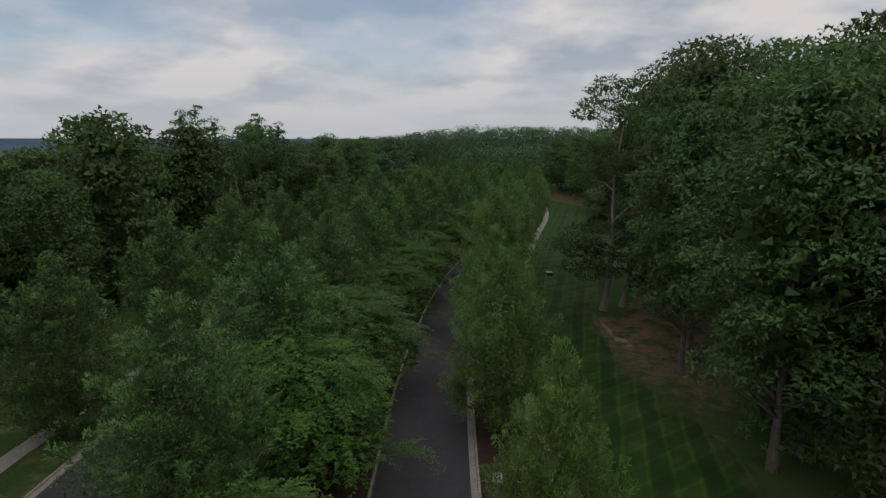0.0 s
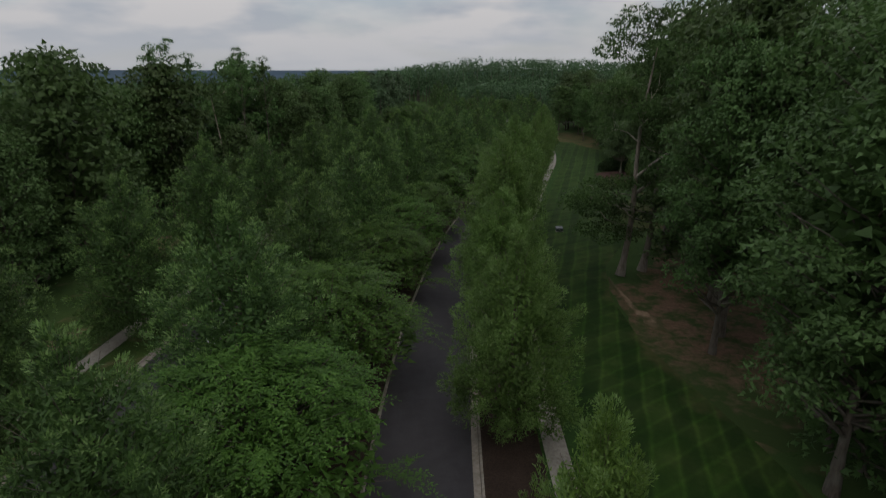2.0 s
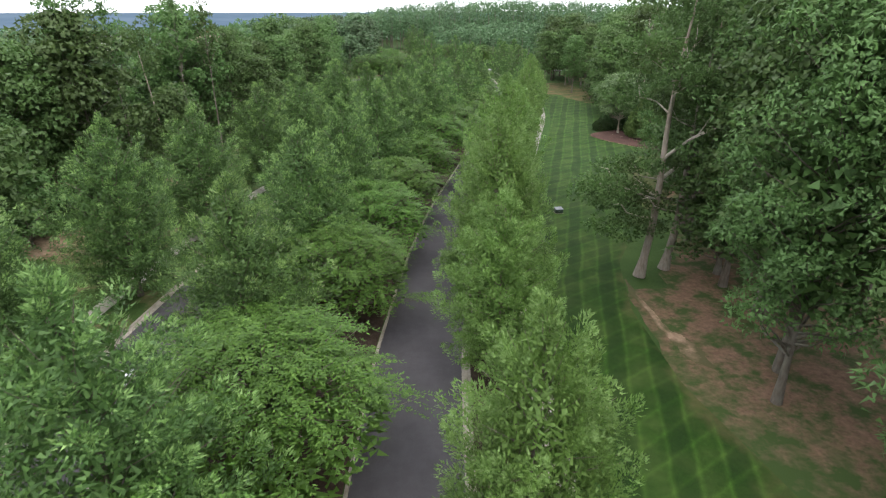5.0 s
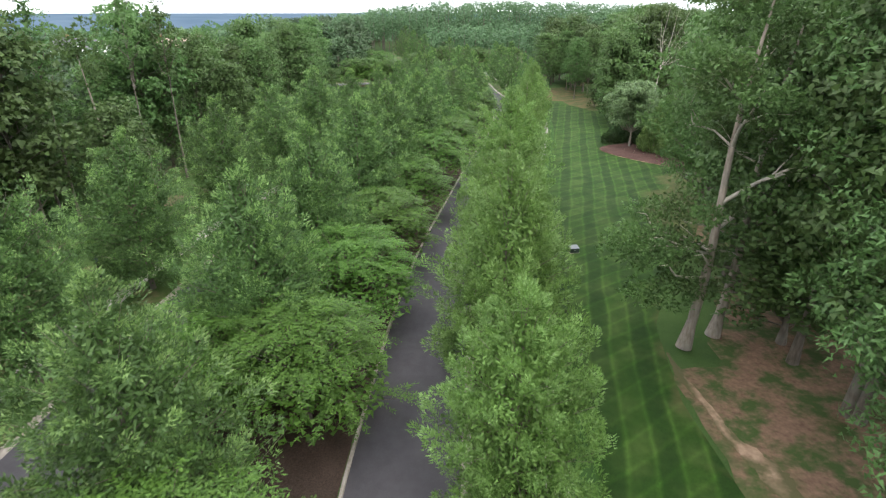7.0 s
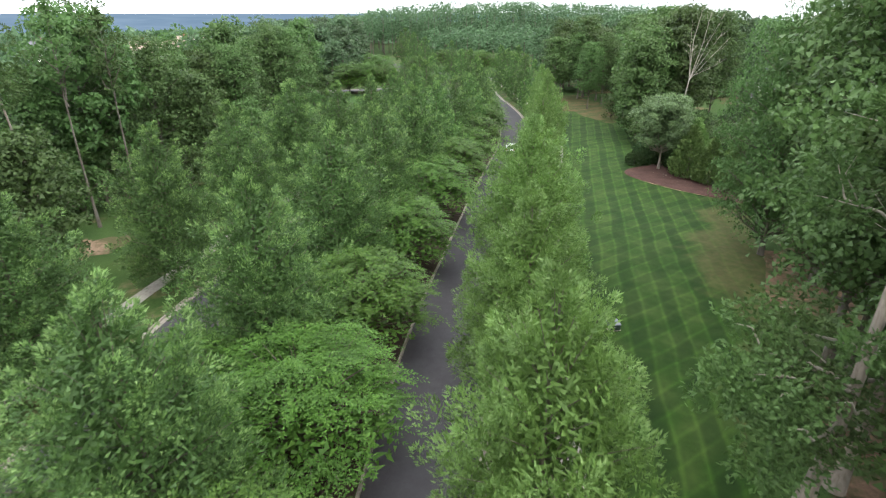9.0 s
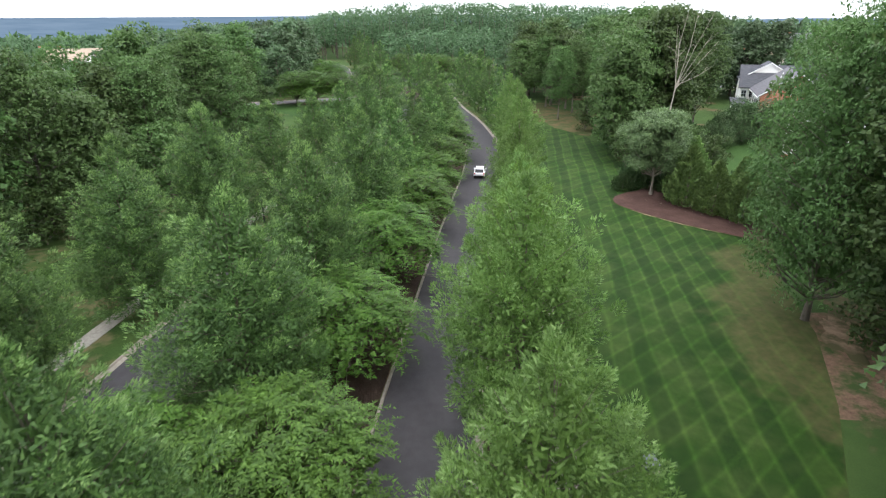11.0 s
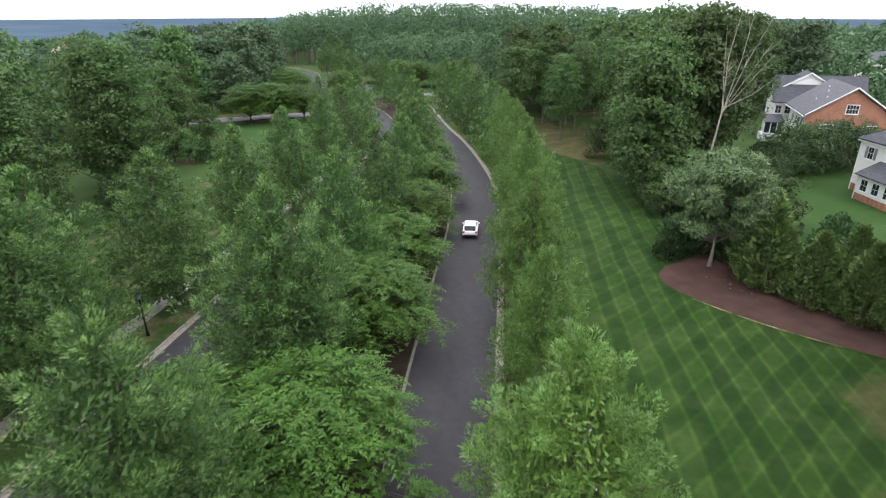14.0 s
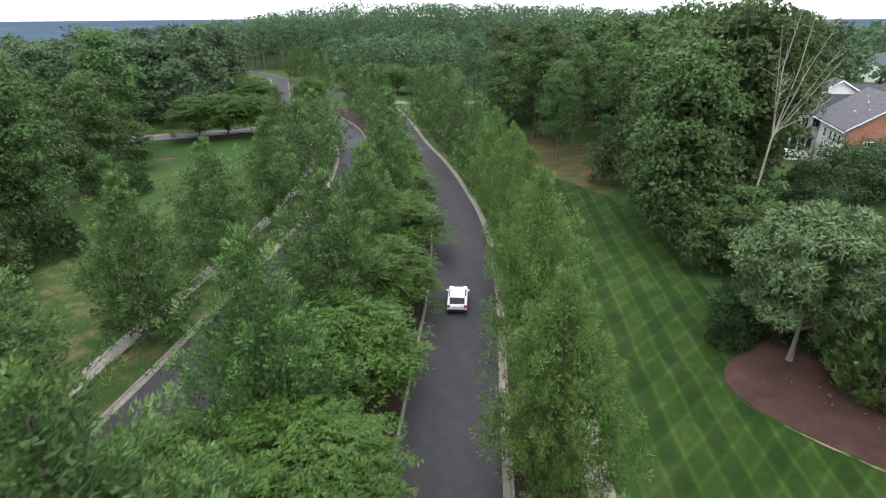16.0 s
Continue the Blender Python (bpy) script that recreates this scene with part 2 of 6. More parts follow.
def lawn_material():
    """Mown lawn: two sets of crossing mower passes, brighter where the blades lean away; a dry patch near the oaks."""
    k = Mat("mown_lawn", 0.9, 0, 0.15)
    c = grass_colours(k, (0.013, 0.035, 0.0045), (0.020, 0.046, 0.0065))

    def passes(turn, wide):
        mp = k.n.new("ShaderNodeMapping")
        mp.inputs["Rotation"].default_value = (0, 0, radians(turn))
        k.l.new(k.place, mp.inputs["Vector"])
        sep = k.n.new("ShaderNodeSeparateXYZ")
        wob = k.math("ADD", k.math("MULTIPLY", k.math("SUBTRACT", k.noise(0.12, 2.0), 0.5), 1.1), k.math("MULTIPLY", k.math("SUBTRACT", k.noise(0.9, 3.0), 0.5), 0.16))
        k.l.new(mp.outputs["Vector"], sep.inputs[0])
        s = k.math("SINE", k.math("MULTIPLY", k.math("ADD", sep.outputs["X"], wob), math.pi / wide))
        return k.math("ADD", k.math("MULTIPLY", s, 0.5), 0.5)
    a, b = passes(15, 1.66), passes(58, 1.64)
    tone_a = k.ramp(a, (0.0, (0.70, 0.75, 0.73)), (0.26, (0.76, 0.80, 0.78)), (0.5, (1.5, 1.5, 1.36)), (0.74, (1.06, 1.05, 1.03)), (1.0, (1.10, 1.08, 1.05)))
    tone_b = k.ramp(b, (0.0, (0.80, 0.84, 0.82)), (0.26, (0.85, 0.87, 0.86)), (0.5, (1.4, 1.4, 1.28)), (0.74, (1.05, 1.04, 1.03)), (1.0, (1.08, 1.06, 1.04)))
    blot = k.ramp(k.noise(0.33, 3.0), (0.42, (0, 0, 0)), (0.66, (0.4, 0.4, 0.4)))
    c = k.mix(blot, c, (0.052, 0.078, 0.020))
    mottle = k.ramp(k.noise(1.3, 4.0, 0.65), (0.3, (0.86, 0.87, 0.86)), (0.7, (1.14, 1.12, 1.1)))
    c = k.mix(1.0, c, mottle, "MULTIPLY")
    fade_a = k.ramp(k.noise(0.07, 3.0), (0.34, (0.7, 0.7, 0.7)), (0.6, (1, 1, 1)))
    fade_b = k.ramp(k.noise(0.09, 3.0, 0.6, (1.3, 0.8, 1.0), 40), (0.38, (0.55, 0.55, 0.55)), (0.64, (1, 1, 1)))
    c = k.mix(fade_b, k.mix(fade_a, c, k.mix(1.0, c, tone_a, "MULTIPLY")), k.mix(1.0, k.mix(fade_a, c, k.mix(1.0, c, tone_a, "MULTIPLY")), tone_b, "MULTIPLY"))
    uv = k.n.new("ShaderNodeUVMap")
    sepuv = k.n.new("ShaderNodeSeparateXYZ")
    k.l.new(uv.outputs["UV"], sepuv.inputs[0])
    edge = k.math("ADD", sepuv.outputs["X"], k.math("MULTIPLY", k.math("SUBTRACT", k.noise(0.14, 4.0), 0.5), 0.9))
    dry = k.ramp(edge, (0.88, (0, 0, 0)), (1.14, (0.62, 0.62, 0.62)))
    soil = k.ramp(k.noise(1.1, 5.0, 0.7), (0.3, (0.040, 0.058, 0.015)), (0.7, (0.100, 0.076, 0.034)))
    return k.base(k.mix(dry, c, soil)).bump(k.noise(18.0, 3.0), 0.4, 0.03).m


def meadow_material():
    """Thin dry grass, straw-coloured, with greener tufts and bare earth."""
    k = Mat("dry_meadow", 0.95, 0, 0.1)
    grass = grass_colours(k, (0.040, 0.056, 0.018), (0.082, 0.080, 0.032))
    bare = k.ramp(k.noise(0.3, 5.0, 0.65), (0.46, (0, 0, 0)), (0.66, (0.8, 0.8, 0.8)))
    return k.base(k.mix(bare, grass, (0.125, 0.082, 0.046))).bump(k.noise(12.0, 4.0), 0.5, 0.05).m


def mulch_material(name, lo, hi):
    k = Mat(name, 0.95, 0, 0.1)
    f = k.noise(9.0, 5.0, 0.75)
    c = k.mix(1.0, k.ramp(f, (0.28, lo), (0.74, hi)), k.ramp(k.noise(0.5, 3.0), (0.3, (0.75, 0.75, 0.75)), (0.7, (1.15, 1.15, 1.15))), "MULTIPLY")
    return k.base(c).bump(f, 0.9, 0.06).m


def soil_material(name, lo, hi, cover_col, level):
    k = Mat(name, 0.95, 0, 0.1)
    f = k.noise(2.2, 6.0, 0.7)
    c = k.ramp(f, (0.3, lo), (0.7, hi))
    g = k.ramp(k.noise(0.42, 7.0, 0.66), (level, (0, 0, 0)), (level + 0.16, (1, 1, 1)))
    box = k.n.new("ShaderNodeTexCoord").outputs["Generated"]
    mid = k.n.new("ShaderNodeVectorMath")
    mid.operation = "DISTANCE"
    mid.inputs[1].default_value = (0.5, 0.5, 0.5)
    flat_ = k.n.new("ShaderNodeVectorMath")
    flat_.operation = "MULTIPLY_ADD"
    flat_.inputs[1].default_value, flat_.inputs[2].default_value = (1, 1, 0), (0, 0, 0.5)
    k.l.new(box, flat_.inputs[0])
    k.l.new(flat_.outputs["Vector"], mid.inputs[0])
    rim = k.ramp(k.math("ADD", k.math("MULTIPLY", mid.outputs["Value"], 1.5), k.math("MULTIPLY", k.noise(0.7, 5.0), 0.7)), (0.76, (0, 0, 0)), (1.02, (1, 1, 1)))
    return k.base(k.mix(k.mix(1.0, g, rim, "LIGHTEN"), c, cover_col)).bump(f, 0.6, 0.06).m


def brick_material():
    k = Mat("brick", 0.85, 0, 0.2)
    t = k.n.new("ShaderNodeTexBrick")
    t.inputs["Scale"].default_value = 1.0
    t.inputs["Brick Width"].default_value, t.inputs["Row Height"].default_value, t.inputs["Mortar Size"].default_value = 0.22, 0.075, 0.008
    t.inputs["Color1"].default_value, t.inputs["Color2"].default_value, t.inputs["Mortar"].default_value = (0.36, 0.125, 0.06, 1), (0.27, 0.085, 0.045, 1), (0.4, 0.33, 0.27, 1)
    mp = k.n.new("ShaderNodeMapping")
    mp.inputs["Rotation"].default_value = (radians(90), 0, 0)
    k.l.new(k.place, mp.inputs["Vector"])
    k.l.new(mp.outputs["Vector"], t.inputs["Vector"])
    return k.base(k.mix(1.0, t.outputs["Color"], k.ramp(k.noise(0.6), (0.3, (0.85, 0.85, 0.85)), (0.7, (1.1, 1.1, 1.1))), "MULTIPLY")).m


def shingle_material(name, lo, hi):
    k = Mat(name, 0.9, 0, 0.2)
    c = k.ramp(k.noise(1.2, 5.0, 0.7, (1, 1, 3)), (0.3, lo), (0.7, hi))
    grit = k.ramp(k.noise(11.0, 2.0), (0.3, (0.82, 0.82, 0.82)), (0.7, (1.16, 1.16, 1.16)))
    return k.base(k.mix(1.0, c, grit, "MULTIPLY")).m


def garden_material():
    k = Mat("garden_grass", 0.92, 0, 0.12)
    return k.base(grass_colours(k, (0.022, 0.053, 0.012), (0.035, 0.072, 0.016))).bump(k.noise(15.0, 3.0), 0.4, 0.03).m


M_GARDEN = garden_material()
M_ASPHALT = asphalt_material()
M_ASPHALT_OLD = asphalt_material("asphalt_old", 3.0)
M_CONC = concrete_material("concrete_kerb", (0.20, 0.18, 0.15), (0.29, 0.26, 0.22))
M_WALKWAY = concrete_material("concrete_path", (0.23, 0.215, 0.19), (0.32, 0.30, 0.265))
M_GROUND, M_ROUGH, M_LAWN, M_MEADOW = ground_material(), rough_grass_material(), lawn_material(), meadow_material()
M_MULCH = mulch_material("red_mulch", (0.044, 0.026, 0.021), (0.100, 0.056, 0.045))
M_MULCH_DARK = mulch_material("dark_mulch", (0.022, 0.016, 0.012), (0.062, 0.043, 0.033))
M_LITTER = soil_material("leaf_litter", (0.085, 0.053, 0.036), (0.19, 0.122, 0.08), (0.038, 0.062, 0.018), 0.44)
M_SAND = soil_material("bare_sand", (0.16, 0.105, 0.068), (0.29, 0.205, 0.14), (0.075, 0.07, 0.033), 0.46)
M_BRICK = brick_material()
M_SHINGLE = shingle_material("shingle_grey", (0.085, 0.083, 0.092), (0.145, 0.14, 0.15))
M_SHINGLE_DARK = shingle_material("shingle_dark", (0.05, 0.052, 0.06), (0.09, 0.092, 0.10))
M_SHINGLE_TAN = shingle_material("shingle_tan", (0.22, 0.18, 0.13), (0.32, 0.26, 0.2))
M_SIDING = plain("white_siding", (0.74, 0.73, 0.69), 0.6, vary=0.05)
M_TRIM = plain("white_trim", (0.8, 0.8, 0.78), 0.5, vary=0.03)
M_GLASS = plain("window_glass", (0.02, 0.024, 0.03), 0.08, vary=0.2)
M_BLACK = plain("black_iron", (0.012, 0.012, 0.013), 0.45, 0.4, vary=0.2)
M_STEEL = plain("grey_steel", (0.32, 0.33, 0.34), 0.4, 0.7)
M_SIGN = plain("sign_white", (0.78, 0.78, 0.78), 0.5, vary=0.02)
M_INK = plain("sign_black", (0.01, 0.01, 0.01), 0.6)
M_CARWHITE = plain("car_paint_white", (0.78, 0.78, 0.79), 0.18, vary=0.02)
M_CARSILVER = plain("car_paint_silver", (0.55, 0.56, 0.58), 0.22, 0.5, vary=0.03)
M_CARGLASS = plain("car_glass", (0.012, 0.014, 0.017), 0.05, vary=0.1)
M_TYRE = plain("rubber", (0.02, 0.02, 0.021), 0.8)
M_RED = plain("tail_light_red", (0.45, 0.02, 0.015), 0.2)
M_TIMBER = plain("timber", (0.30, 0.22, 0.14), 0.85, vary=0.25)


# self-lit backdrop: haze is painted as blue emission, no real air between
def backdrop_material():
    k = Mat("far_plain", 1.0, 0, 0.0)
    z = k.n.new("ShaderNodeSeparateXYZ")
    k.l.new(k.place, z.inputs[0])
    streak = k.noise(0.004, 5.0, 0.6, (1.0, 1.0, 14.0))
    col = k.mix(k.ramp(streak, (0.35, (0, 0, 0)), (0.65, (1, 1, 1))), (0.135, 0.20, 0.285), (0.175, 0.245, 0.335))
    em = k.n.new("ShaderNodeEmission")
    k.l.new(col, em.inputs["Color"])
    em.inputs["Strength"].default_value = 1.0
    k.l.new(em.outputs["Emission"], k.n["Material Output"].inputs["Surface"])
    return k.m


M_FAR_HAZE = backdrop_material()


# ---- mesh helpers ----
def mesh_of(name, verts, faces, mat, smooth=False):
    """A mesh from an array of vertices and arrays of faces (triangles or quads, -1 pads a triangle)."""
    me = bpy.data.meshes.new(name)
    me.from_pydata(np.asarray(verts, float).tolist(), [], [[int(i) for i in f if i >= 0] for f in faces])
    for m in (mat if isinstance(mat, (list, tuple)) else [mat]):
        me.materials.append(m)
    if smooth:
        me.polygons.foreach_set("use_smooth", [True] * len(me.polygons))
    me.update()
    return me


def bm_mesh(name, bm, mat):
    me = bpy.data.meshes.new(name)
    bm.normal_update()
    bm.to_mesh(me)
    bm.free()
    me.materials.append(mat)
    return me


def part(name, bm, mat, parent, label=""):
    """Links a bmesh or a mesh as one object under a thing or a part."""
    me = bm if isinstance(bm, bpy.types.Mesh) else bm_mesh(name, bm, mat)
    ob = new(name, me)
    ob.parent = parent
    return tagged(ob, label)


def thing(name, label, category, group="", kind=""):
    return tagged(new(name), label, category, group, kind)


def box(bm, x0, x1, y0, y1, z0, z1, bevel=0.0):
    made = bmesh.ops.create_cube(bm, size=1.0)["verts"]
    bmesh.ops.scale(bm, vec=(x1 - x0, y1 - y0, z1 - z0), verts=made)
    bmesh.ops.translate(bm, vec=((x0 + x1) / 2, (y0 + y1) / 2, (z0 + z1) / 2), verts=made)
    if bevel:
        edges = list({e for v in made for e in v.link_edges})
        bmesh.ops.bevel(bm, geom=edges, offset=bevel, segments=2, affect="EDGES")
    return bm


def new_box(*a, **k):
    return box(bmesh.new(), *a, **k)


def prism(bm, outline, axis, a, b):
    """Extrudes an outline of 2D points along an axis (0 x, 1 y, 2 z) from a to b."""
    def at(p, w):
        return [(w, p[0], p[1]), (p[0], w, p[1]), (p[0], p[1], w)][axis]
    lo, hi = [bm.verts.new(at(p, a)) for p in outline], [bm.verts.new(at(p, b)) for p in outline]
    n = len(outline)
    bm.faces.new(lo)
    bm.faces.new(hi[::-1])
    for i in range(n):
        bm.faces.new((lo[i], hi[i], hi[(i + 1) % n], lo[(i + 1) % n]))
    bmesh.ops.recalc_face_normals(bm, faces=bm.faces)
    return bm


def tube(points, radii, sides=6):
    """Vertices and quads of a tapered tube along points."""
    p, r = np.asarray(points, float), np.asarray(radii, float)
    d = np.gradient(p, axis=0)
    d /= np.linalg.norm(d, axis=1)[:, None] + 1e-9
    ref = np.where(np.abs(d[:, 2:3]) > 0.9, [[1.0, 0, 0]], [[0, 0, 1.0]])
    u = np.cross(d, ref)
    u /= np.linalg.norm(u, axis=1)[:, None] + 1e-9
    w = np.cross(d, u)
    a = np.arange(sides) * 2 * math.pi / sides
    ring = u[:, None] * np.cos(a)[None, :, None] + w[:, None] * np.sin(a)[None, :, None]
    v = (p[:, None] + ring * r[:, None, None]).reshape(-1, 3)
    i, j = np.meshgrid(np.arange(len(p) - 1), np.arange(sides), indexing="ij")
    k = (j + 1) % sides
    f = np.stack([i * sides + j, i * sides + k, (i + 1) * sides + k, (i + 1) * sides + j], -1).reshape(-1, 4)
    return v, f


def joined(pieces):
    vs, fs, n = [], [], 0
    for v, f in pieces:
        vs.append(v)
        fs.append(np.where(f >= 0, f + n, -1))
        n += len(v)
    return np.concatenate(vs), np.concatenate(fs)


def unit(v):
    return v / (np.linalg.norm(v, axis=-1, keepdims=True) + 1e-9)


def across(rng, along, face, loose):
    """Side vectors of leaves: at random, or so that the leaves face roughly the given way."""
    hint = rng.normal(size=along.shape) if face is None else unit(face) + rng.normal(0, loose, along.shape)
    return unit(np.cross(along, hint))


def blades(rng, base, along, length, width, face=None, loose=0.45):
    """Leaf blades: four-cornered, pointed, slightly folded; base points, directions, lengths and widths are arrays."""
    along = unit(along)
    side = across(rng, along, face, loose)
    fold = np.cross(along, side) * width[:, None] * 0.22
    mid = base + along * length[:, None] * 0.5
    v = np.stack([base, mid + side * width[:, None] * 0.5 + fold, base + along * length[:, None], mid - side * width[:, None] * 0.5 + fold], 1).reshape(-1, 3)
    return v, np.arange(len(base) * 4).reshape(-1, 4)


def spikes(rng, base, along, length, width, face=None, loose=0.45):
    """Simpler leaves for distant crowns: one triangle each."""
    along = unit(along)
    side = across(rng, along, face, loose) * width[:, None] * 0.55
    v = np.stack([base - side, base + side, base + along * length[:, None]], 1).reshape(-1, 3)
    f = np.full((len(base), 4), -1)
    f[:, :3] = np.arange(len(base) * 3).reshape(-1, 3)
    return v, f


# ---- lines of the plan ----
def smooth_line(points, step=2.0):
    """A rounded line through points, by Catmull-Rom, sampled about every step metres."""
    p = [Vector(q) for q in points]
    p = [p[0] * 2 - p[1]] + p + [p[-1] * 2 - p[-2]]
    out = []
    for a, b, c, d in zip(p, p[1:], p[2:], p[3:]):
        n = max(1, int((c - b).length / step))
        for i in range(n):
            t = i / n
            out.append(0.5 * (2 * b + (c - a) * t + (2 * a - 5 * b + 4 * c - d) * t * t + (3 * b - a - 3 * c + d) * t ** 3))
    out.append(p[-2])
    return np.array([tuple(v) for v in out])


RIGHT = smooth_line([(-1.3, -120), (-1.3, -90), (-1.3, -60), (-1.3, -30), (-1.3, -5), (-1.3, 20), (-1.15, 41), (-0.5, 56), (0.2, 64), (2.0, 79), (4.6, 94), (8.3, 110), (12.6, 128), (17.0, 145),
                     (21.4, 162), (24.7, 180), (25.9, 197), (26.1, 214), (25.4, 232), (25.4, 260), (23.5, 290), (15, 314), (0, 334), (-9.5, 352)])
LEFT = smooth_line([(-23.9, -120), (-23.9, -90), (-23.9, -60), (-23.9, -30), (-23.9, -5), (-23.9, 18), (-23.6, 36), (-22.6, 50), (-21.6, 64), (-18.2, 93), (-14.6, 109), (-8.8, 131), (-2.2, 152), (4.6, 174),
                    (9.6, 193), (12.4, 212), (12.9, 232), (10.5, 258), (2.0, 284), (-7.5, 306), (-11, 340), (-15.5, 384), (-31, 418), (-55, 446), (-110, 478)])
SIDE_STREET = smooth_line([(9.5, 262), (-4, 258), (-20, 254.5), (-34, 251), (-60, 243), (-110, 232)])
FAR_STREET = smooth_line([(25, 296), (44, 290), (64, 288), (95, 280), (150, 262)])


def normals(line):
    d = unit(np.gradient(line, axis=0))
    return np.stack([d[:, 1], -d[:, 0]], 1)


def x_at(line, y, off=0.0):
    """The x of a line at y, off metres to its right."""
    q = line + normals(line) * off
    o = np.argsort(q[:, 1], kind="stable")
    return float(np.interp(y, q[o, 1], q[o, 0]))


def strip(name, line, profile, mat, closed=False, lo=-1e9, hi=1e9, smooth=False):
    """A ribbon with a cross section of (offset, height) along a line, from y = lo to y = hi, with u across it and v along it."""
    keep = (line[:, 1] >= lo) & (line[:, 1] <= hi)
    line, nor = line[keep], normals(line)[keep]
    k = len(profile)
    v = np.array([[(*(p + n * o), z) for o, z in profile] for p, n in zip(line, nor)]).reshape(-1, 3)
    m = k if closed else k - 1
    f = [(i * k + j, i * k + (j + 1) % k, (i + 1) * k + (j + 1) % k, (i + 1) * k + j) for i in range(len(line) - 1) for j in range(m)]
    if closed:
        f += [tuple(range(k))[::-1], tuple((len(line) - 1) * k + j for j in range(k))]
    me = mesh_of(name, v, [q if len(q) == 4 else q for q in f], mat, smooth)
    run = np.concatenate([[0], np.cumsum(np.linalg.norm(np.diff(line, axis=0), axis=1))])
    layer = me.uv_layers.new(name="UVMap")
    u = np.arange(k) / max(1, k - 1)
    for loop in me.loops:
        layer.data[loop.index].uv = (u[loop.vertex_index % k], run[loop.vertex_index // k])
    return me


def structure(name, me, label, category):
    return tagged(new(name, me), label, category, kind="structure")


# ---- ground and roads ----
def ground_mesh():
    ring = [0, 20, 40, 60, 80, 100, 130, 160, 200, 260, 340, 450, 600, 850, 1300, 2000, 3000, 4300]
    n, v, f = 48, [(10.0, 150.0, 0.0)], []
    for i, r in enumerate(ring[1:]):
        drop = 0.0 if r < 500 else -min(130.0, (r - 500) * 0.16)
        for j in range(n):
            a = 2 * math.pi * j / n
            v.append((10 + r * math.sin(a), 150 + r * math.cos(a), drop))
    for j in range(n):
        f.append((0, 1 + j, 1 + (j + 1) % n, -1))
    for i in range(len(ring) - 2):
        for j in range(n):
            a, b = 1 + i * n + j, 1 + i * n + (j + 1) % n
            f.append((a, a + n, b + n, b))
    me = mesh_of("ground", v, f, M_GROUND)
    bm = bmesh.new()
    bm.from_mesh(me)
    bmesh.ops.recalc_face_normals(bm, faces=bm.faces)
    bm.to_mesh(me)
    bm.free()
    return me


structure("ground", ground_mesh(), "wooded ground of rough grass, leaf litter and bare soil", "ground")

ROAD_W = 3.15
KERB_PROFILE = [(0.0, 0.0), (0.45, 0.03), (0.50, 0.15), (0.66, 0.15), (0.66, -0.05), (0.0, -0.05)]


def road(name, line, label, lo=-1e9, hi=1e9, mat=None, z=0.03, narrow=0):
    return structure(name, strip(name, line, [(-ROAD_W - (0.36 if narrow < 0 else 0), z), (-1.5, z + 0.03), (0, z + 0.045), (1.5, z + 0.03), (ROAD_W + (0.36 if narrow > 0 else 0), z)], mat or M_ASPHALT, lo=lo, hi=hi), label, "road")


NARROW_PROFILE = [(0.34, -0.05), (0.34, 0.02), (0.38, 0.14), (0.56, 0.14), (0.56, -0.05)]


def kerb(name, line, side, lo=-1e9, hi=1e9, shape=KERB_PROFILE):
    prof = [(side * (ROAD_W - 0.02 + o), z + 0.03) for o, z in shape]
    return structure(name, strip(name, line, prof if side > 0 else prof[::-1], M_CONC, closed=True, lo=lo, hi=hi), "pale concrete kerb and gutter along the asphalt road", "kerb")


road("road_right", RIGHT, "dark asphalt carriageway between kerbs, gently curving", narrow=-1)
road("road_left", LEFT, "dark asphalt carriageway on the far side of the planted median", z=0.034, narrow=1)
road("road_side", SIDE_STREET, "grey asphalt side street joining the carriageway", mat=M_ASPHALT_OLD, z=0.026)
road("road_far", FAR_STREET, "pale asphalt street behind the lawn's end", mat=M_ASPHALT_OLD, z=0.022)
for kname, kline, kside, klo, khi in (("kerb_1", RIGHT, 1, -120, 285), ("kerb_2", RIGHT, -1, -120, 285), ("kerb_3", LEFT, -1, -120, 246), ("kerb_4", LEFT, 1, -120, 470),
                                       ("kerb_5", LEFT, -1, 270, 470)):
    kerb(kname, kline, kside, klo, khi, NARROW_PROFILE if kname in ("kerb_2", "kerb_4") else KERB_PROFILE)
tagged(kerb("kerb_6", SIDE_STREET, -1), "", "")
tagged(kerb("kerb_7", SIDE_STREET, 1), "", "")


def median_mesh():
    """The planted strip between the two carriageways."""
    ys = np.arange(-118, 286, 3.0)
    rows = []
    for y in ys:
        a, b = x_at(LEFT, y, ROAD_W + 0.62), x_at(RIGHT, y, -ROAD_W - 0.62)
        if b - a < 1.0:
            continue
        rows.append([(a + (b - a) * t, y, 0.16 + 0.22 * math.sin(math.pi * t)) for t in np.linspace(0, 1, 7)])
    v = np.array(rows).reshape(-1, 3)
    f = [(i * 7 + j, i * 7 + j + 1, i * 7 + 8 + j, i * 7 + 7 + j) for i in range(len(rows) - 1) for j in range(6)]
    return mesh_of("median", v, f, M_MULCH_DARK)


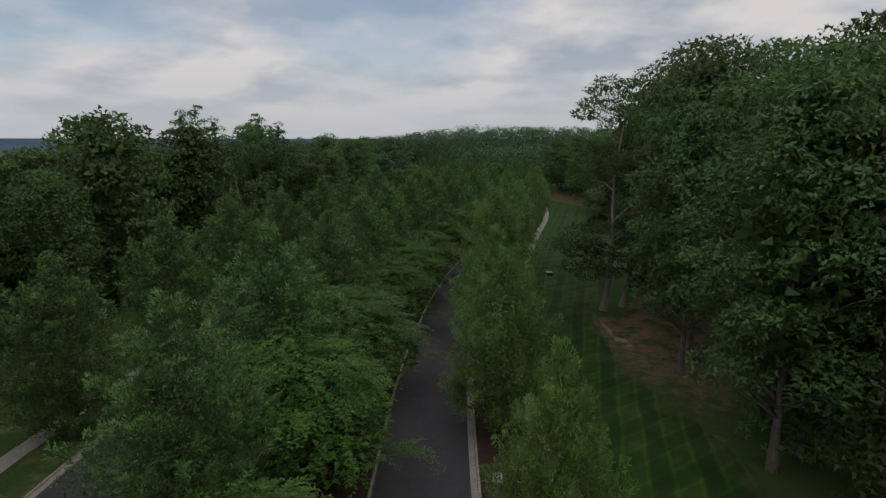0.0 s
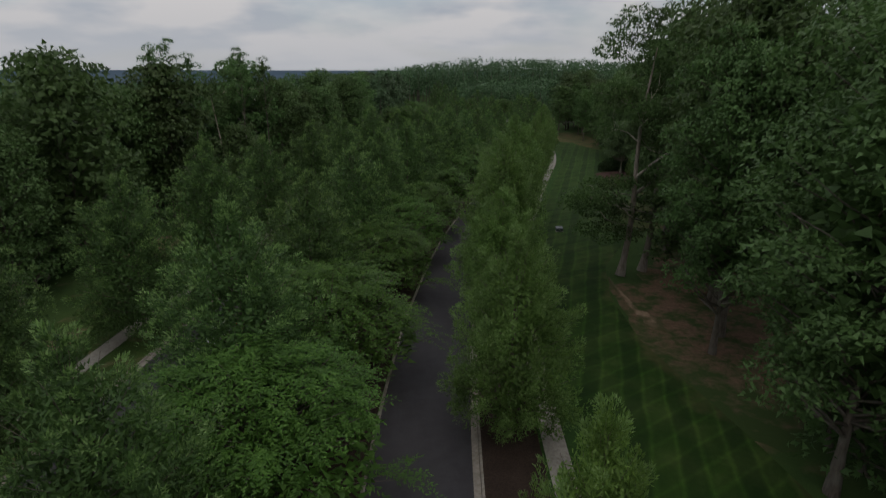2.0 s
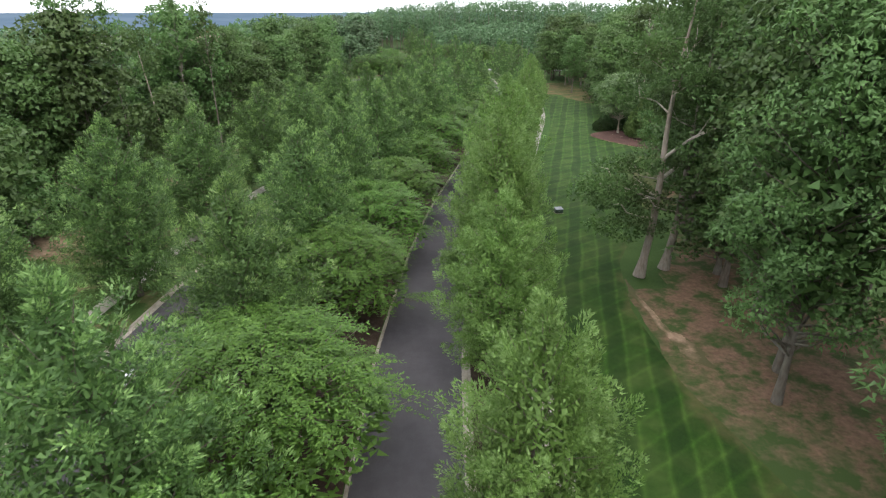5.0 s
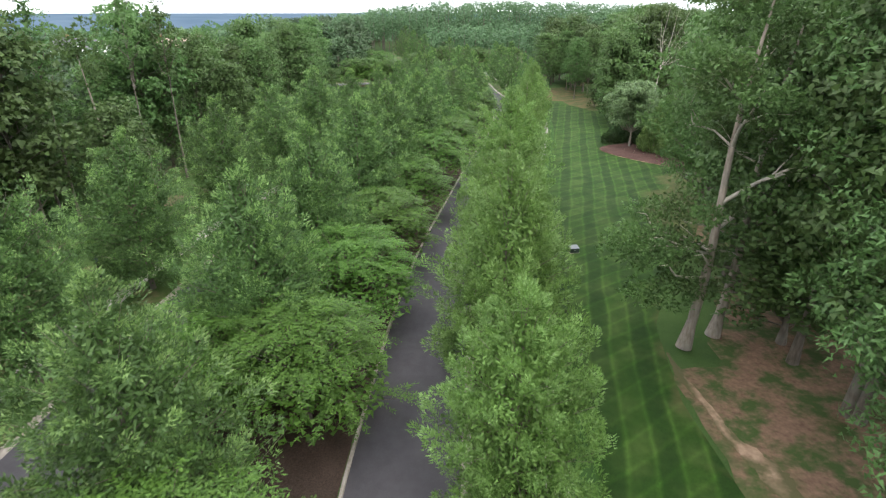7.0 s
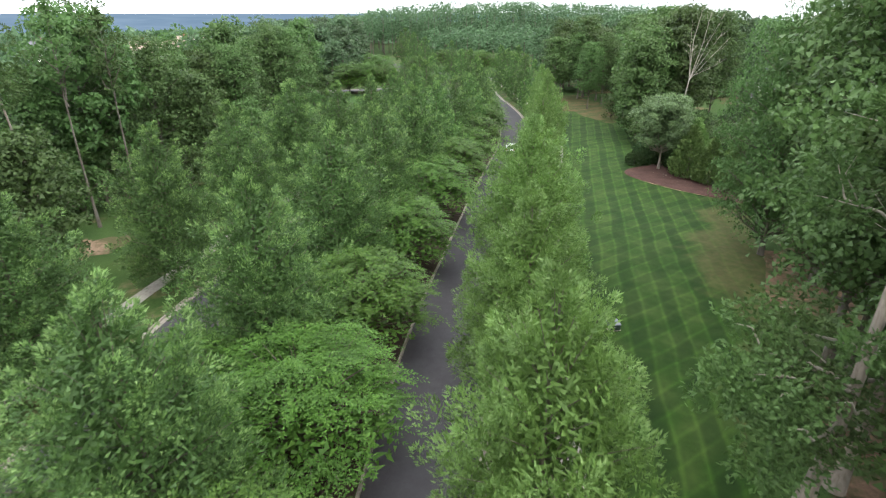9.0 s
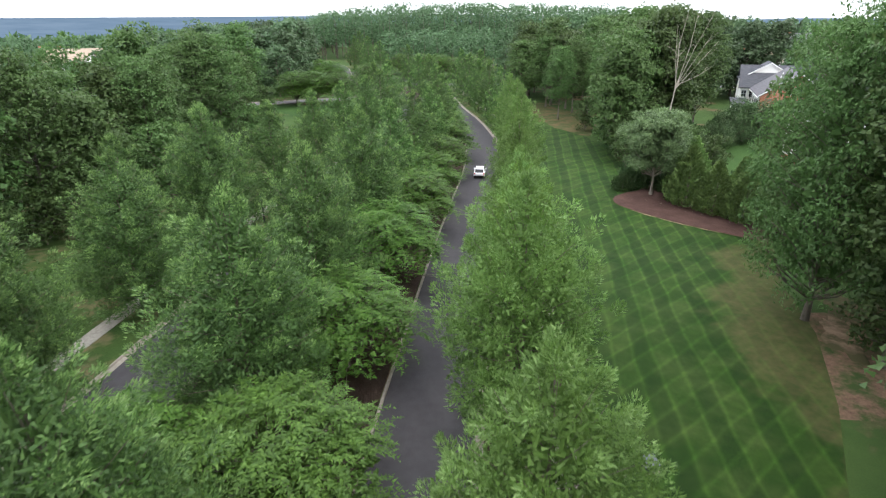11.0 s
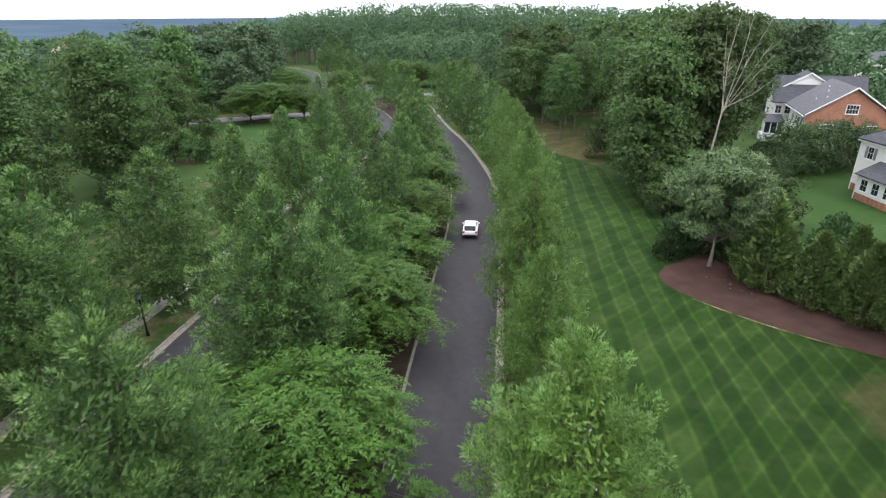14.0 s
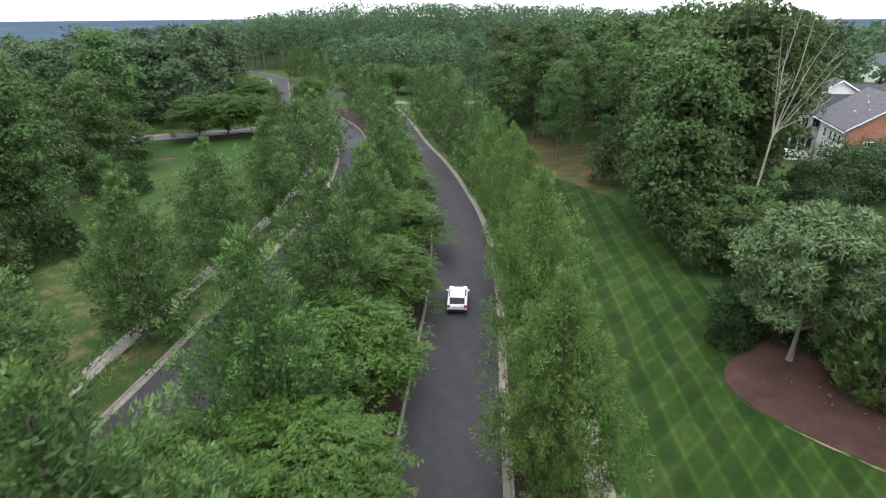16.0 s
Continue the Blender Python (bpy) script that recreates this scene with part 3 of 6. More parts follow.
structure("median", median_mesh(), "planted median of dark mulch between the carriageways", "median")
structure("verge_left", strip("verge_left", LEFT, [(-ROAD_W - 0.62, 0.165), (-ROAD_W - 3.6, 0.17), (-ROAD_W - 6.6, 0.14), (-ROAD_W - 12.5, 0.06), (-ROAD_W - 15.0, -0.06)][::-1], M_ROUGH, hi=244),
          "grass verge beside the left kerb", "verge")
structure("verge_right", strip("verge_right", RIGHT, [(ROAD_W + 0.62, 0.165), (ROAD_W + 2.6, 0.20), (ROAD_W + 4.6, 0.165)], M_MULCH_DARK, hi=148),
          "dark mulched tree strip beside the right kerb", "verge")
structure("verge_far", strip("verge_far", RIGHT, [(ROAD_W + 0.62, 0.165), (ROAD_W + 2.6, 0.19), (ROAD_W + 4.6, 0.165)], M_ROUGH, lo=148, hi=285),
          "grass tree strip beside the right kerb", "verge")
structure("verge_lawn", strip("verge_lawn", RIGHT, [(ROAD_W + 4.5, 0.155), (ROAD_W + 7.6, 0.13), (ROAD_W + 9.0, -0.04)], M_GARDEN, hi=285),
          "grass on both sides of the footpath", "verge")
SW_OFF, SWR_OFF = -(ROAD_W + 5.0), ROAD_W + 5.6


def path_profile(c, z):
    return [(c - 0.78, z - 0.1), (c - 0.78, z), (c + 0.78, z), (c + 0.78, z - 0.1)]


structure("pavement_left", strip("pavement_left", LEFT, path_profile(SW_OFF, 0.215), M_WALKWAY, hi=246), "pale concrete footpath beside the grass verge", "footpath")
structure("pavement_right", strip("pavement_right", RIGHT, path_profile(SWR_OFF, 0.20), M_WALKWAY, hi=284), "pale concrete footpath under the roadside oaks", "footpath")

# the lawn's far edge, by y
LAWN_EDGE = [(-60, 24.5), (20, 24.0), (40, 21.5), (55, 18.6), (66, 18.8), (76, 21.0), (86, 26.5), (96, 34.0), (105, 39.5), (114, 43.0), (124, 49.2), (129, 44.7),
             (134.5, 40.4), (139.5, 37.5), (143.5, 37.6), (147, 42.5), (157, 45.0), (170, 48.5), (186, 49.5), (196, 46.8), (204, 43.0), (214, 39.0)]


def lawn_edge(y):
    return float(np.interp(y, [p[0] for p in LAWN_EDGE], [p[1] for p in LAWN_EDGE]))


def lawn_mesh():
    ys, k = np.arange(-60, 214.1, 1.5), 13
    v, uv = [], []
    for y in ys:
        a, b = x_at(RIGHT, y, SWR_OFF + 0.72), lawn_edge(y)
        for t in np.linspace(0, 1, k):
            v.append((a + (b - a) * t, y, 0.13 + 0.05 * math.sin(y * 0.07 + 5 * t) * math.sin(math.pi * t) - 0.05 * t))
            uv.append((t, y))
    f = [(i * k + j, i * k + j + 1, i * k + k + j + 1, i * k + k + j) for i in range(len(ys) - 1) for j in range(k - 1)]
    me = mesh_of("lawn", v, f, M_LAWN)
    layer = me.uv_layers.new(name="UVMap")
    for loop in me.loops:
        t, y = uv[loop.vertex_index]
        dry = np.interp(y, [60, 90, 100, 112, 124, 128], [0.55, 0.5, 0.9, 1.0, 0.8, 0.0])
        layer.data[loop.index].uv = (t * 0.75 + (dry - 0.35) * t if y < 128 else t * 0.55, y)
    return me


structure("lawn", lawn_mesh(), "mown lawn with crossing mower stripes and a dry edge", "lawn")


def patch(name, cx, cy, rx, ry, turn, z, mat, seed, label, category):
    """A flat patch of ground with an uneven outline."""
    rng = np.random.default_rng(seed)
    n = 120
    wob = sum(rng.uniform(0.25, 0.55) / k ** 0.8 * np.sin(k * np.arange(n) * 2 * math.pi / n + rng.uniform(0, 6)) for k in (2, 3, 5, 7, 11, 17, 26))
    wob = np.clip(wob, -0.62, 0.8)
    a = np.arange(n) * 2 * math.pi / n
    c, s = math.cos(radians(turn)), math.sin(radians(turn))
    px, py = rx * (1 + wob) * np.cos(a), ry * (1 + wob) * np.sin(a)
    rim = np.stack([cx + px * c - py * s, cy + px * s + py * c, np.full(n, z - 0.04)], 1)
    inner = np.stack([cx + 0.85 * (px * c - py * s), cy + 0.85 * (px * s + py * c), np.full(n, z)], 1)
    v = np.concatenate([rim, inner, [[cx, cy, z + 0.01]]])
    f = [(i, (i + 1) % n, n + (i + 1) % n, n + i) for i in range(n)] + [(n + i, n + (i + 1) % n, 2 * n, -1) for i in range(n)]
    return structure(name, mesh_of(name, v, f, mat), label, category)


patch("litter_1", 33, 60, 13, 27, -3, 0.05, M_LITTER, 3, "red-brown leaf litter under the tall oaks", "leaf litter")
patch("litter_2", 47, 98, 13, 19, 30, 0.04, M_LITTER, 4, "red-brown leaf litter at the wood's edge", "leaf litter")


def washout_mesh():
    """A washed-out streak of sand that widens downhill, with frayed edges."""
    line = smooth_line([(20.3, 72.0), (20.0, 68.5), (20.4, 65.0), (20.3, 62.6), (20.9, 60.4), (21.2, 58.4), (21.8, 56.8)], 0.22)
    rng = np.random.default_rng(15)
    n = len(line)
    t = np.linspace(0, 1, n)
    wide = np.interp(t, [0, 0.2, 0.4, 0.6, 0.75, 0.9, 1.0], [0.12, 0.3, 0.24, 0.42, 0.62, 0.85, 0.15])
    nor = normals(line)

    def edge(side):
        fray = np.convolve(rng.uniform(0.45, 1.55, n + 4), np.ones(5) / 5, "valid") * rng.uniform(0.8, 1.2, n)
        return line + nor * (side * wide * fray)[:, None]
    a, b = edge(-1), edge(1)
    v = np.concatenate([[(*p, 0.12) for p in a], [(*(p + q) / 2, 0.165) for p, q in zip(a, b)], [(*q, 0.12) for q in b]])
    f = [(k * n + i, k * n + i + 1, (k + 1) * n + i + 1, (k + 1) * n + i) for k in range(2) for i in range(n - 1)]
    return mesh_of("bare_soil", v, [q[::-1] for q in f], M_SAND)


structure("bare_soil_1", washout_mesh(), "washed-out streak of bare sandy soil beside the lawn", "bare soil")
patch("bare_soil_3", 41.5, 104.5, 1.5, 4.0, -25, 0.15, M_SAND, 8, "bare sandy soil at the dry lawn's edge", "bare soil")
patch("bare_soil_4", -42, 84, 3.2, 7, 10, 0.06, M_SAND, 9, "bare pinkish soil before the wood", "bare soil")
patch("bare_soil_5", -38, 112, 3.6, 5, 20, 0.06, M_SAND, 10, "bare pinkish soil before the wood", "bare soil")
patch("bare_soil_6", -34, 53, 2.2, 5, 10, 0.10, M_SAND, 11, "bare pinkish soil before the wood", "bare soil")
patch("bare_soil_7", -21.5, 153, 2.6, 3.4, 20, 0.08, M_SAND, 12, "bare pinkish soil between the trees", "bare soil")
patch("grass_left", -17, 176, 13, 42, -22, 0.09, M_ROUGH, 13, "open grass beyond the footpath", "grass")
patch("grass_corner", -18, 236, 15, 14, 0, 0.09, M_GARDEN, 14, "open grass at the street corner", "grass")
patch("grass_yard", 78, 158, 30, 30, 0, 0.06, M_GARDEN, 15, "garden lawn behind the evergreen hedge", "grass")
patch("grass_far", 54, 212, 13, 27, 6, 0.075, M_MEADOW, 16, "thin dry grass under scattered trees", "grass")
patch("grass_beyond", -48, 440, 26, 11, -35, 0.08, M_ROUGH, 17, "pale grass bank beside the far bend", "grass")


def bed_mesh():
    """The mulch bed: its front follows the lawn's edge."""
    front = [(50.2, 123.6), (47.8, 125.4), (44.6, 128.8), (41.8, 132.0), (38.8, 136.4), (37.2, 139.6), (36.8, 141.6), (37.5, 143.8), (39.8, 145.6), (43.5, 147.2), (49, 153)]
    backs = [(56, 124), (54.6, 128), (52, 131), (49.5, 135), (48, 139), (47.5, 142), (48, 145), (49, 147), (50, 149), (51, 151), (52, 154)]
    a, b = smooth_line(front, 0.6), smooth_line(backs, 0.6)
    n = 50
    pa = np.stack([np.interp(np.linspace(0, 1, n), np.linspace(0, 1, len(a)), a[:, i]) for i in (0, 1)], 1)
    pb = np.stack([np.interp(np.linspace(0, 1, n), np.linspace(0, 1, len(b)), b[:, i]) for i in (0, 1)], 1)
    v = np.concatenate([[(*(p + (q - p) * t), 0.06 + z) for p, q in zip(pa, pb)] for t, z in ((0, 0.0), (0.04, 0.13), (0.5, 0.17), (1, 0.05))])
    f = [(j * n + i, j * n + i + 1, (j + 1) * n + i + 1, (j + 1) * n + i) for j in range(3) for i in range(n - 1)]
    return mesh_of("mulch_bed", v, [q[::-1] for q in f], M_MULCH)


structure("mulch_bed", bed_mesh(), "curved bed of reddish bark mulch beside the lawn", "mulch bed")


def bed_edge_mesh():
    line = smooth_line([(47.6, 125.2), (44.4, 128.6), (41.6, 131.8), (38.6, 136.2), (37.0, 139.5), (36.6, 141.6), (37.2, 143.8)], 0.5)
    rng = np.random.default_rng(2)
    nor = normals(line)
    k = 2
    v = np.array([[(*(p + n * o * (0.7 + 0.6 * rng.random())), z) for o, z in ((-0.10, 0.145), (0.07, 0.165))] for p, n in zip(line, nor)]).reshape(-1, 3)
    return mesh_of("bed_edge", v, [(i * k, i * k + 1, i * k + 3, i * k + 2) for i in range(len(line) - 1)], M_DRY)


M_DRY = soil_material("dry_cut_edge", (0.20, 0.17, 0.09), (0.30, 0.235, 0.14), (0.030, 0.048, 0.012), 0.42)
structure("bed_edge", bed_edge_mesh(), "strip of dry straw-coloured cut grass along the bed", "grass edge")


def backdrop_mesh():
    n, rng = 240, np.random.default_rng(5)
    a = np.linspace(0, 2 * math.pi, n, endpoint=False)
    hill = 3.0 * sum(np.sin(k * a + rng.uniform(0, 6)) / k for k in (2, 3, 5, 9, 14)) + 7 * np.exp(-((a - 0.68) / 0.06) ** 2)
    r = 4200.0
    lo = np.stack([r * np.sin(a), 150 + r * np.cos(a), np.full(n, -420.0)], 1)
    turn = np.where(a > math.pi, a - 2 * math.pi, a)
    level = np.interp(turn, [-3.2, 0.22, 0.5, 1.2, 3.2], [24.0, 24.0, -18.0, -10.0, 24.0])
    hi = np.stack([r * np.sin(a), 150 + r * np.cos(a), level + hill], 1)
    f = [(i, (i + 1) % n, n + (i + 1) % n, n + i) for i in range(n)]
    return mesh_of("backdrop", np.concatenate([lo, hi]), f, M_FAR_HAZE)


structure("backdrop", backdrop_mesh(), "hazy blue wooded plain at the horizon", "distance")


# ---- trees ----
def trunk_pieces(rng, height, radius, lean=0.0, top=0.12, sides=8):
    t = np.linspace(0, 1, 9)
    bend = rng.normal(0, 0.12, 2)
    p = np.stack([lean * t * height + bend[0] * np.sin(t * 4), bend[1] * np.sin(t * 3.1), t * height], 1)
    r = radius * (1 - t * (1 - top)) + radius * 0.55 * np.exp(-t * height / 0.45)
    return p, r, tube(p, r, sides)


def willow_profile(f):
    """The crown's radius by height, as a share: narrow foot, widest below the middle, long taper to a point."""
    return np.interp(f, [0.0, 0.12, 0.3, 0.45, 0.6, 0.75, 0.88, 0.96, 1.0], [0.66, 0.90, 1.0, 0.98, 0.87, 0.68, 0.44, 0.22, 0.05])


def two_toned(me, young):
    """Gives the young leaves, and those brightened for top light, the second material."""
    index = np.zeros(len(me.polygons), dtype=np.int32)
    index[:len(young)] = young
    me.polygons.foreach_set("material_index", index)
    return me


def willow_oak_meshes(seed, height=15.5, radius=5.15, low=1.5, plumes=339, per=80, size=0.8, fills=3300, cores=4200, leaf_mat=None):
    """An upright crown of many feathery plumes that rise from ascending branches, with young leaves at their tips, more
    of them higher up to paint in top light.
    """
    rng = np.random.default_rng(seed)
    p, r, trunk = trunk_pieces(rng, height * 0.93, 0.19)
    tall, ph = height - low, rng.uniform(0, 6.28, 6)

    def lump(az, f):
        return 1 + 0.13 * np.sin(2 * az + 5 * f + ph[0]) + 0.11 * np.sin(3 * az - 9 * f + ph[1]) + 0.08 * np.sin(5 * az + 17 * f + ph[2])
    grid = np.linspace(0, 1, 200)
    cum = np.cumsum(willow_profile(grid) + 0.10)
    up_, each = np.array([0, 0, 1.0]), 3
    shoots = plumes // each
    plumes = shoots * each
    fb = np.interp((np.arange(shoots) + rng.random(shoots)) / shoots, cum / cum[-1], grid)
    fb[-7:] = np.linspace(0.88, 1.03, 7)
    ab = np.arange(shoots) * 2.39996 + rng.normal(0, 0.3, shoots)
    rb = radius * willow_profile(fb) * lump(ab, fb) * (1 - 0.2 * rng.random(shoots) ** 2.0) * 0.95
    ob_ = np.stack([np.cos(ab), np.sin(ab), np.zeros(shoots)], 1)
    tip = ob_ * rb[:, None] + up_ * (low + fb * tall * 0.96)[:, None]
    root_ = up_ * np.maximum(low * 0.6, tip[:, 2] - 0.75 * rb - 0.9)[:, None]
    reach = np.tile(np.linspace(0.72, 1.0, each), shoots) + rng.normal(0, 0.05, plumes)
    f, az, out = np.repeat(fb, each), np.repeat(ab, each), np.repeat(ob_, each, 0)
    spread = rng.normal(0, 1, (plumes, 3)) * np.array([1, 1, 0.6]) * (0.16 + 0.34 * (1.1 - reach))[:, None] * (0.5 + 0.9 * np.repeat(rb / radius, each))[:, None]
    pos = np.repeat(root_, each, 0) + np.repeat(tip - root_, each, 0) * reach[:, None] + spread
    d = unit(unit(np.repeat(tip - root_, each, 0)) * 0.8 + out * 0.25 + up_ * 0.55 + rng.normal(0, 0.22, (plumes, 3)))
    long_ = rng.uniform(0.9, 1.75, plumes) * (1.05 - 0.3 * f)
    s = rng.random((plumes, per)) ** 0.85
    wide = 0.47 * long_[:, None] * np.sin(math.pi * np.clip(0.12 + 0.86 * s, 0, 1)) ** 0.8 * np.sqrt(rng.random((plumes, per)))
    q = rng.normal(size=(plumes, per, 3))
    q = unit(q - (q * d[:, None]).sum(2, keepdims=True) * d[:, None])
    base = (pos[:, None] + d[:, None] * ((s - 0.4) * long_[:, None])[..., None] + q * wide[..., None]).reshape(-1, 3)
    along = unit(d[:, None] * (0.55 + 0.4 * s)[..., None] + q * (0.85 - 0.5 * s)[..., None] + rng.normal(0, 0.26, (plumes, per, 3))).reshape(-1, 3)
    face = (q * 0.25 + out[:, None] * 0.5 + up_ * 0.9).reshape(-1, 3)
    n = len(base)
    leaf = spikes(rng, base, along, size * rng.uniform(0.20, 0.36, n), size * rng.uniform(0.075, 0.125, n), face, 0.3)
    # share of bright young leaves grows with height, painting in light from above
    young = ((s > 0.6) & (rng.random((plumes, per)) < 0.8) & (rng.random((plumes, 1)) < (0.45 + 0.6 * f)[:, None])).reshape(-1)
    m = fills
    fi, ai = np.interp(rng.random(m), cum / cum[-1], grid), rng.uniform(0, 2 * math.pi, m)
    o = np.stack([np.cos(ai), np.sin(ai), np.zeros(m)], 1)
    inner = o * (radius * willow_profile(fi) * lump(ai, fi) * np.sqrt(rng.uniform(0.08, 0.62, m)))[:, None] + up_ * (low + fi * tall * 0.95)[:, None]
    fill = spikes(rng, inner, rng.normal(size=(m, 3)) + np.array([0, 0, 0.6]), size * rng.uniform(0.26, 0.42, m), size * rng.uniform(0.12, 0.19, m), o * 0.6 + up_ * 0.7, 0.45)
    m = cores
    fi, ai = np.interp(rng.random(m), cum / cum[-1], grid), rng.uniform(0, 2 * math.pi, m)
    o = np.stack([np.cos(ai), np.sin(ai), np.zeros(m)], 1)
    inner = o * (radius * willow_profile(fi) * lump(ai, fi) * np.sqrt(rng.uniform(0.0, 0.36, m)))[:, None] + up_ * (low + 0.2 + fi * tall * 0.88)[:, None]
    core = spikes(rng, inner, rng.normal(size=(m, 3)) + np.array([0, 0, 0.8]), rng.uniform(0.42, 0.75, m), rng.uniform(0.11, 0.17, m), o + up_ * 0.4, 0.6)
    wood = []
    for i in range(46):
        g = 0.03 + 0.9 * i / 46
        a = i * 2.39996
        w = radius * float(willow_profile(min(1.0, g + 0.16))) * 0.85
        z0, z1 = low - 0.3 + g * tall * 0.92, min(height * 0.97, low + (g + 0.14) * tall)
        wood.append(tube([(0, 0, z0), (w * 0.5 * math.cos(a), w * 0.5 * math.sin(a), (z0 + z1) / 2 - 0.15), (w * math.cos(a), w * math.sin(a), z1)], [0.055 - 0.035 * g, 0.035 - 0.02 * g, 0.01], 4))
    return mesh_of("trunk", *trunk, M_BARK, True), mesh_of("branching", *joined(wood), M_BARK, True), two_toned(mesh_of("crown", *joined([leaf, fill, core]), [leaf_mat or M_WILLOW, M_WILLOW_TIP_LIT]), young)


def cherry_meshes(seed, height=8.8, radius=5.5, pads=112, ranks=17, size=1.0, shape=spikes):
    """A low dome of flat, layered sprays: twigs fan outward, with leaves in two ranks along each."""
    rng = np.random.default_rng(seed)
    p, r, trunk = trunk_pieces(rng, height * 0.5, 0.17)
    base, along, face, wood = [], [], [], []
    for i in range(pads):
        t = (i + 0.5) / pads
        a = i * 2.39996 + rng.normal(0, 0.15)
        q = radius * math.sqrt(t) * rng.uniform(0.78, 1.0) * (1 + 0.10 * math.sin(3 * a + seed) + 0.08 * math.sin(7 * a + 2 * seed))
        dome = (height - 0.7) * (1 - 0.60 * (q / radius) ** 2.4)
        z = dome * rng.uniform(0.88, 1.04) - (0.0 if rng.random() < 0.7 else rng.uniform(0.9, 2.2) * (0.4 + 0.6 * t))
        z = max(1.9, z)
        o = np.array([math.cos(a), math.sin(a), 0.0])
        c = np.array([q * o[0], q * o[1], z])
        drop = 0.10 + 0.40 * (q / radius) ** 2
        for j in range(6):
            b = a + rng.normal(0, 0.75)
            way, n = np.array([math.cos(b), math.sin(b), 0.0]), ranks
            side = np.array([-way[1], way[0], 0.0])
            reach, u = rng.uniform(1.1, 2.1), (np.arange(n) + rng.random(n)) / n
            start = c - o * rng.uniform(0.2, 1.1) + side * rng.normal(0, 0.3) + np.array([0, 0, rng.normal(0, 0.14)])
            lift = rng.uniform(0.05, 0.5)
            line = start + way * (u * reach)[:, None] + np.array([0, 0, 1.0]) * (lift * u - (drop + 0.3) * u ** 2 * reach * 0.6)[:, None]
            base.append(line + rng.normal(0, 0.04, (n, 3)))
            flip = np.where(np.arange(n) % 2, 1.0, -1.0)[:, None]
            along.append(way * 0.65 + side * flip * rng.uniform(0.5, 1.0, (n, 1)) + np.array([0, 0, -0.12]) + rng.normal(0, 0.16, (n, 3)))
            face.append(np.tile(np.array([0.2 * o[0], 0.2 * o[1], 1.0]), (n, 1)))
        wood.append(tube([(0, 0, 1.2 + 1.6 * (1 - t)), (q * 0.5 * o[0], q * 0.5 * o[1], z * 0.72), c + o * 0.6 + np.array([0, 0, -0.1])], [0.06, 0.04, 0.01], 4))
    base, along, face = np.concatenate(base), np.concatenate(along), np.concatenate(face)
    n = len(base)
    leaf = shape(rng, base, along, size * rng.uniform(0.22, 0.36, n), size * rng.uniform(0.085, 0.13, n), face, 0.3)
    m = 2600
    u, a = np.sqrt(rng.random(m)) * 0.85, rng.uniform(0, 2 * math.pi, m)
    inner = np.stack([radius * u * np.cos(a), radius * u * np.sin(a), (height - 1.6) * (1 - 0.6 * u ** 2.4) * rng.uniform(0.5, 0.9, m)], 1)
    fill = spikes(rng, inner, rng.normal(size=(m, 3)) * np.array([1, 1, 0.3]), rng.uniform(0.34, 0.56, m), rng.uniform(0.18, 0.3, m), np.tile(np.array([0, 0, 1.0]), (m, 1)), 0.5)
    return mesh_of("trunk", *trunk, M_BARK, True), mesh_of("branching", *joined(wood), M_BARK, True), mesh_of("crown", *joined([leaf, fill]), M_CHERRY)


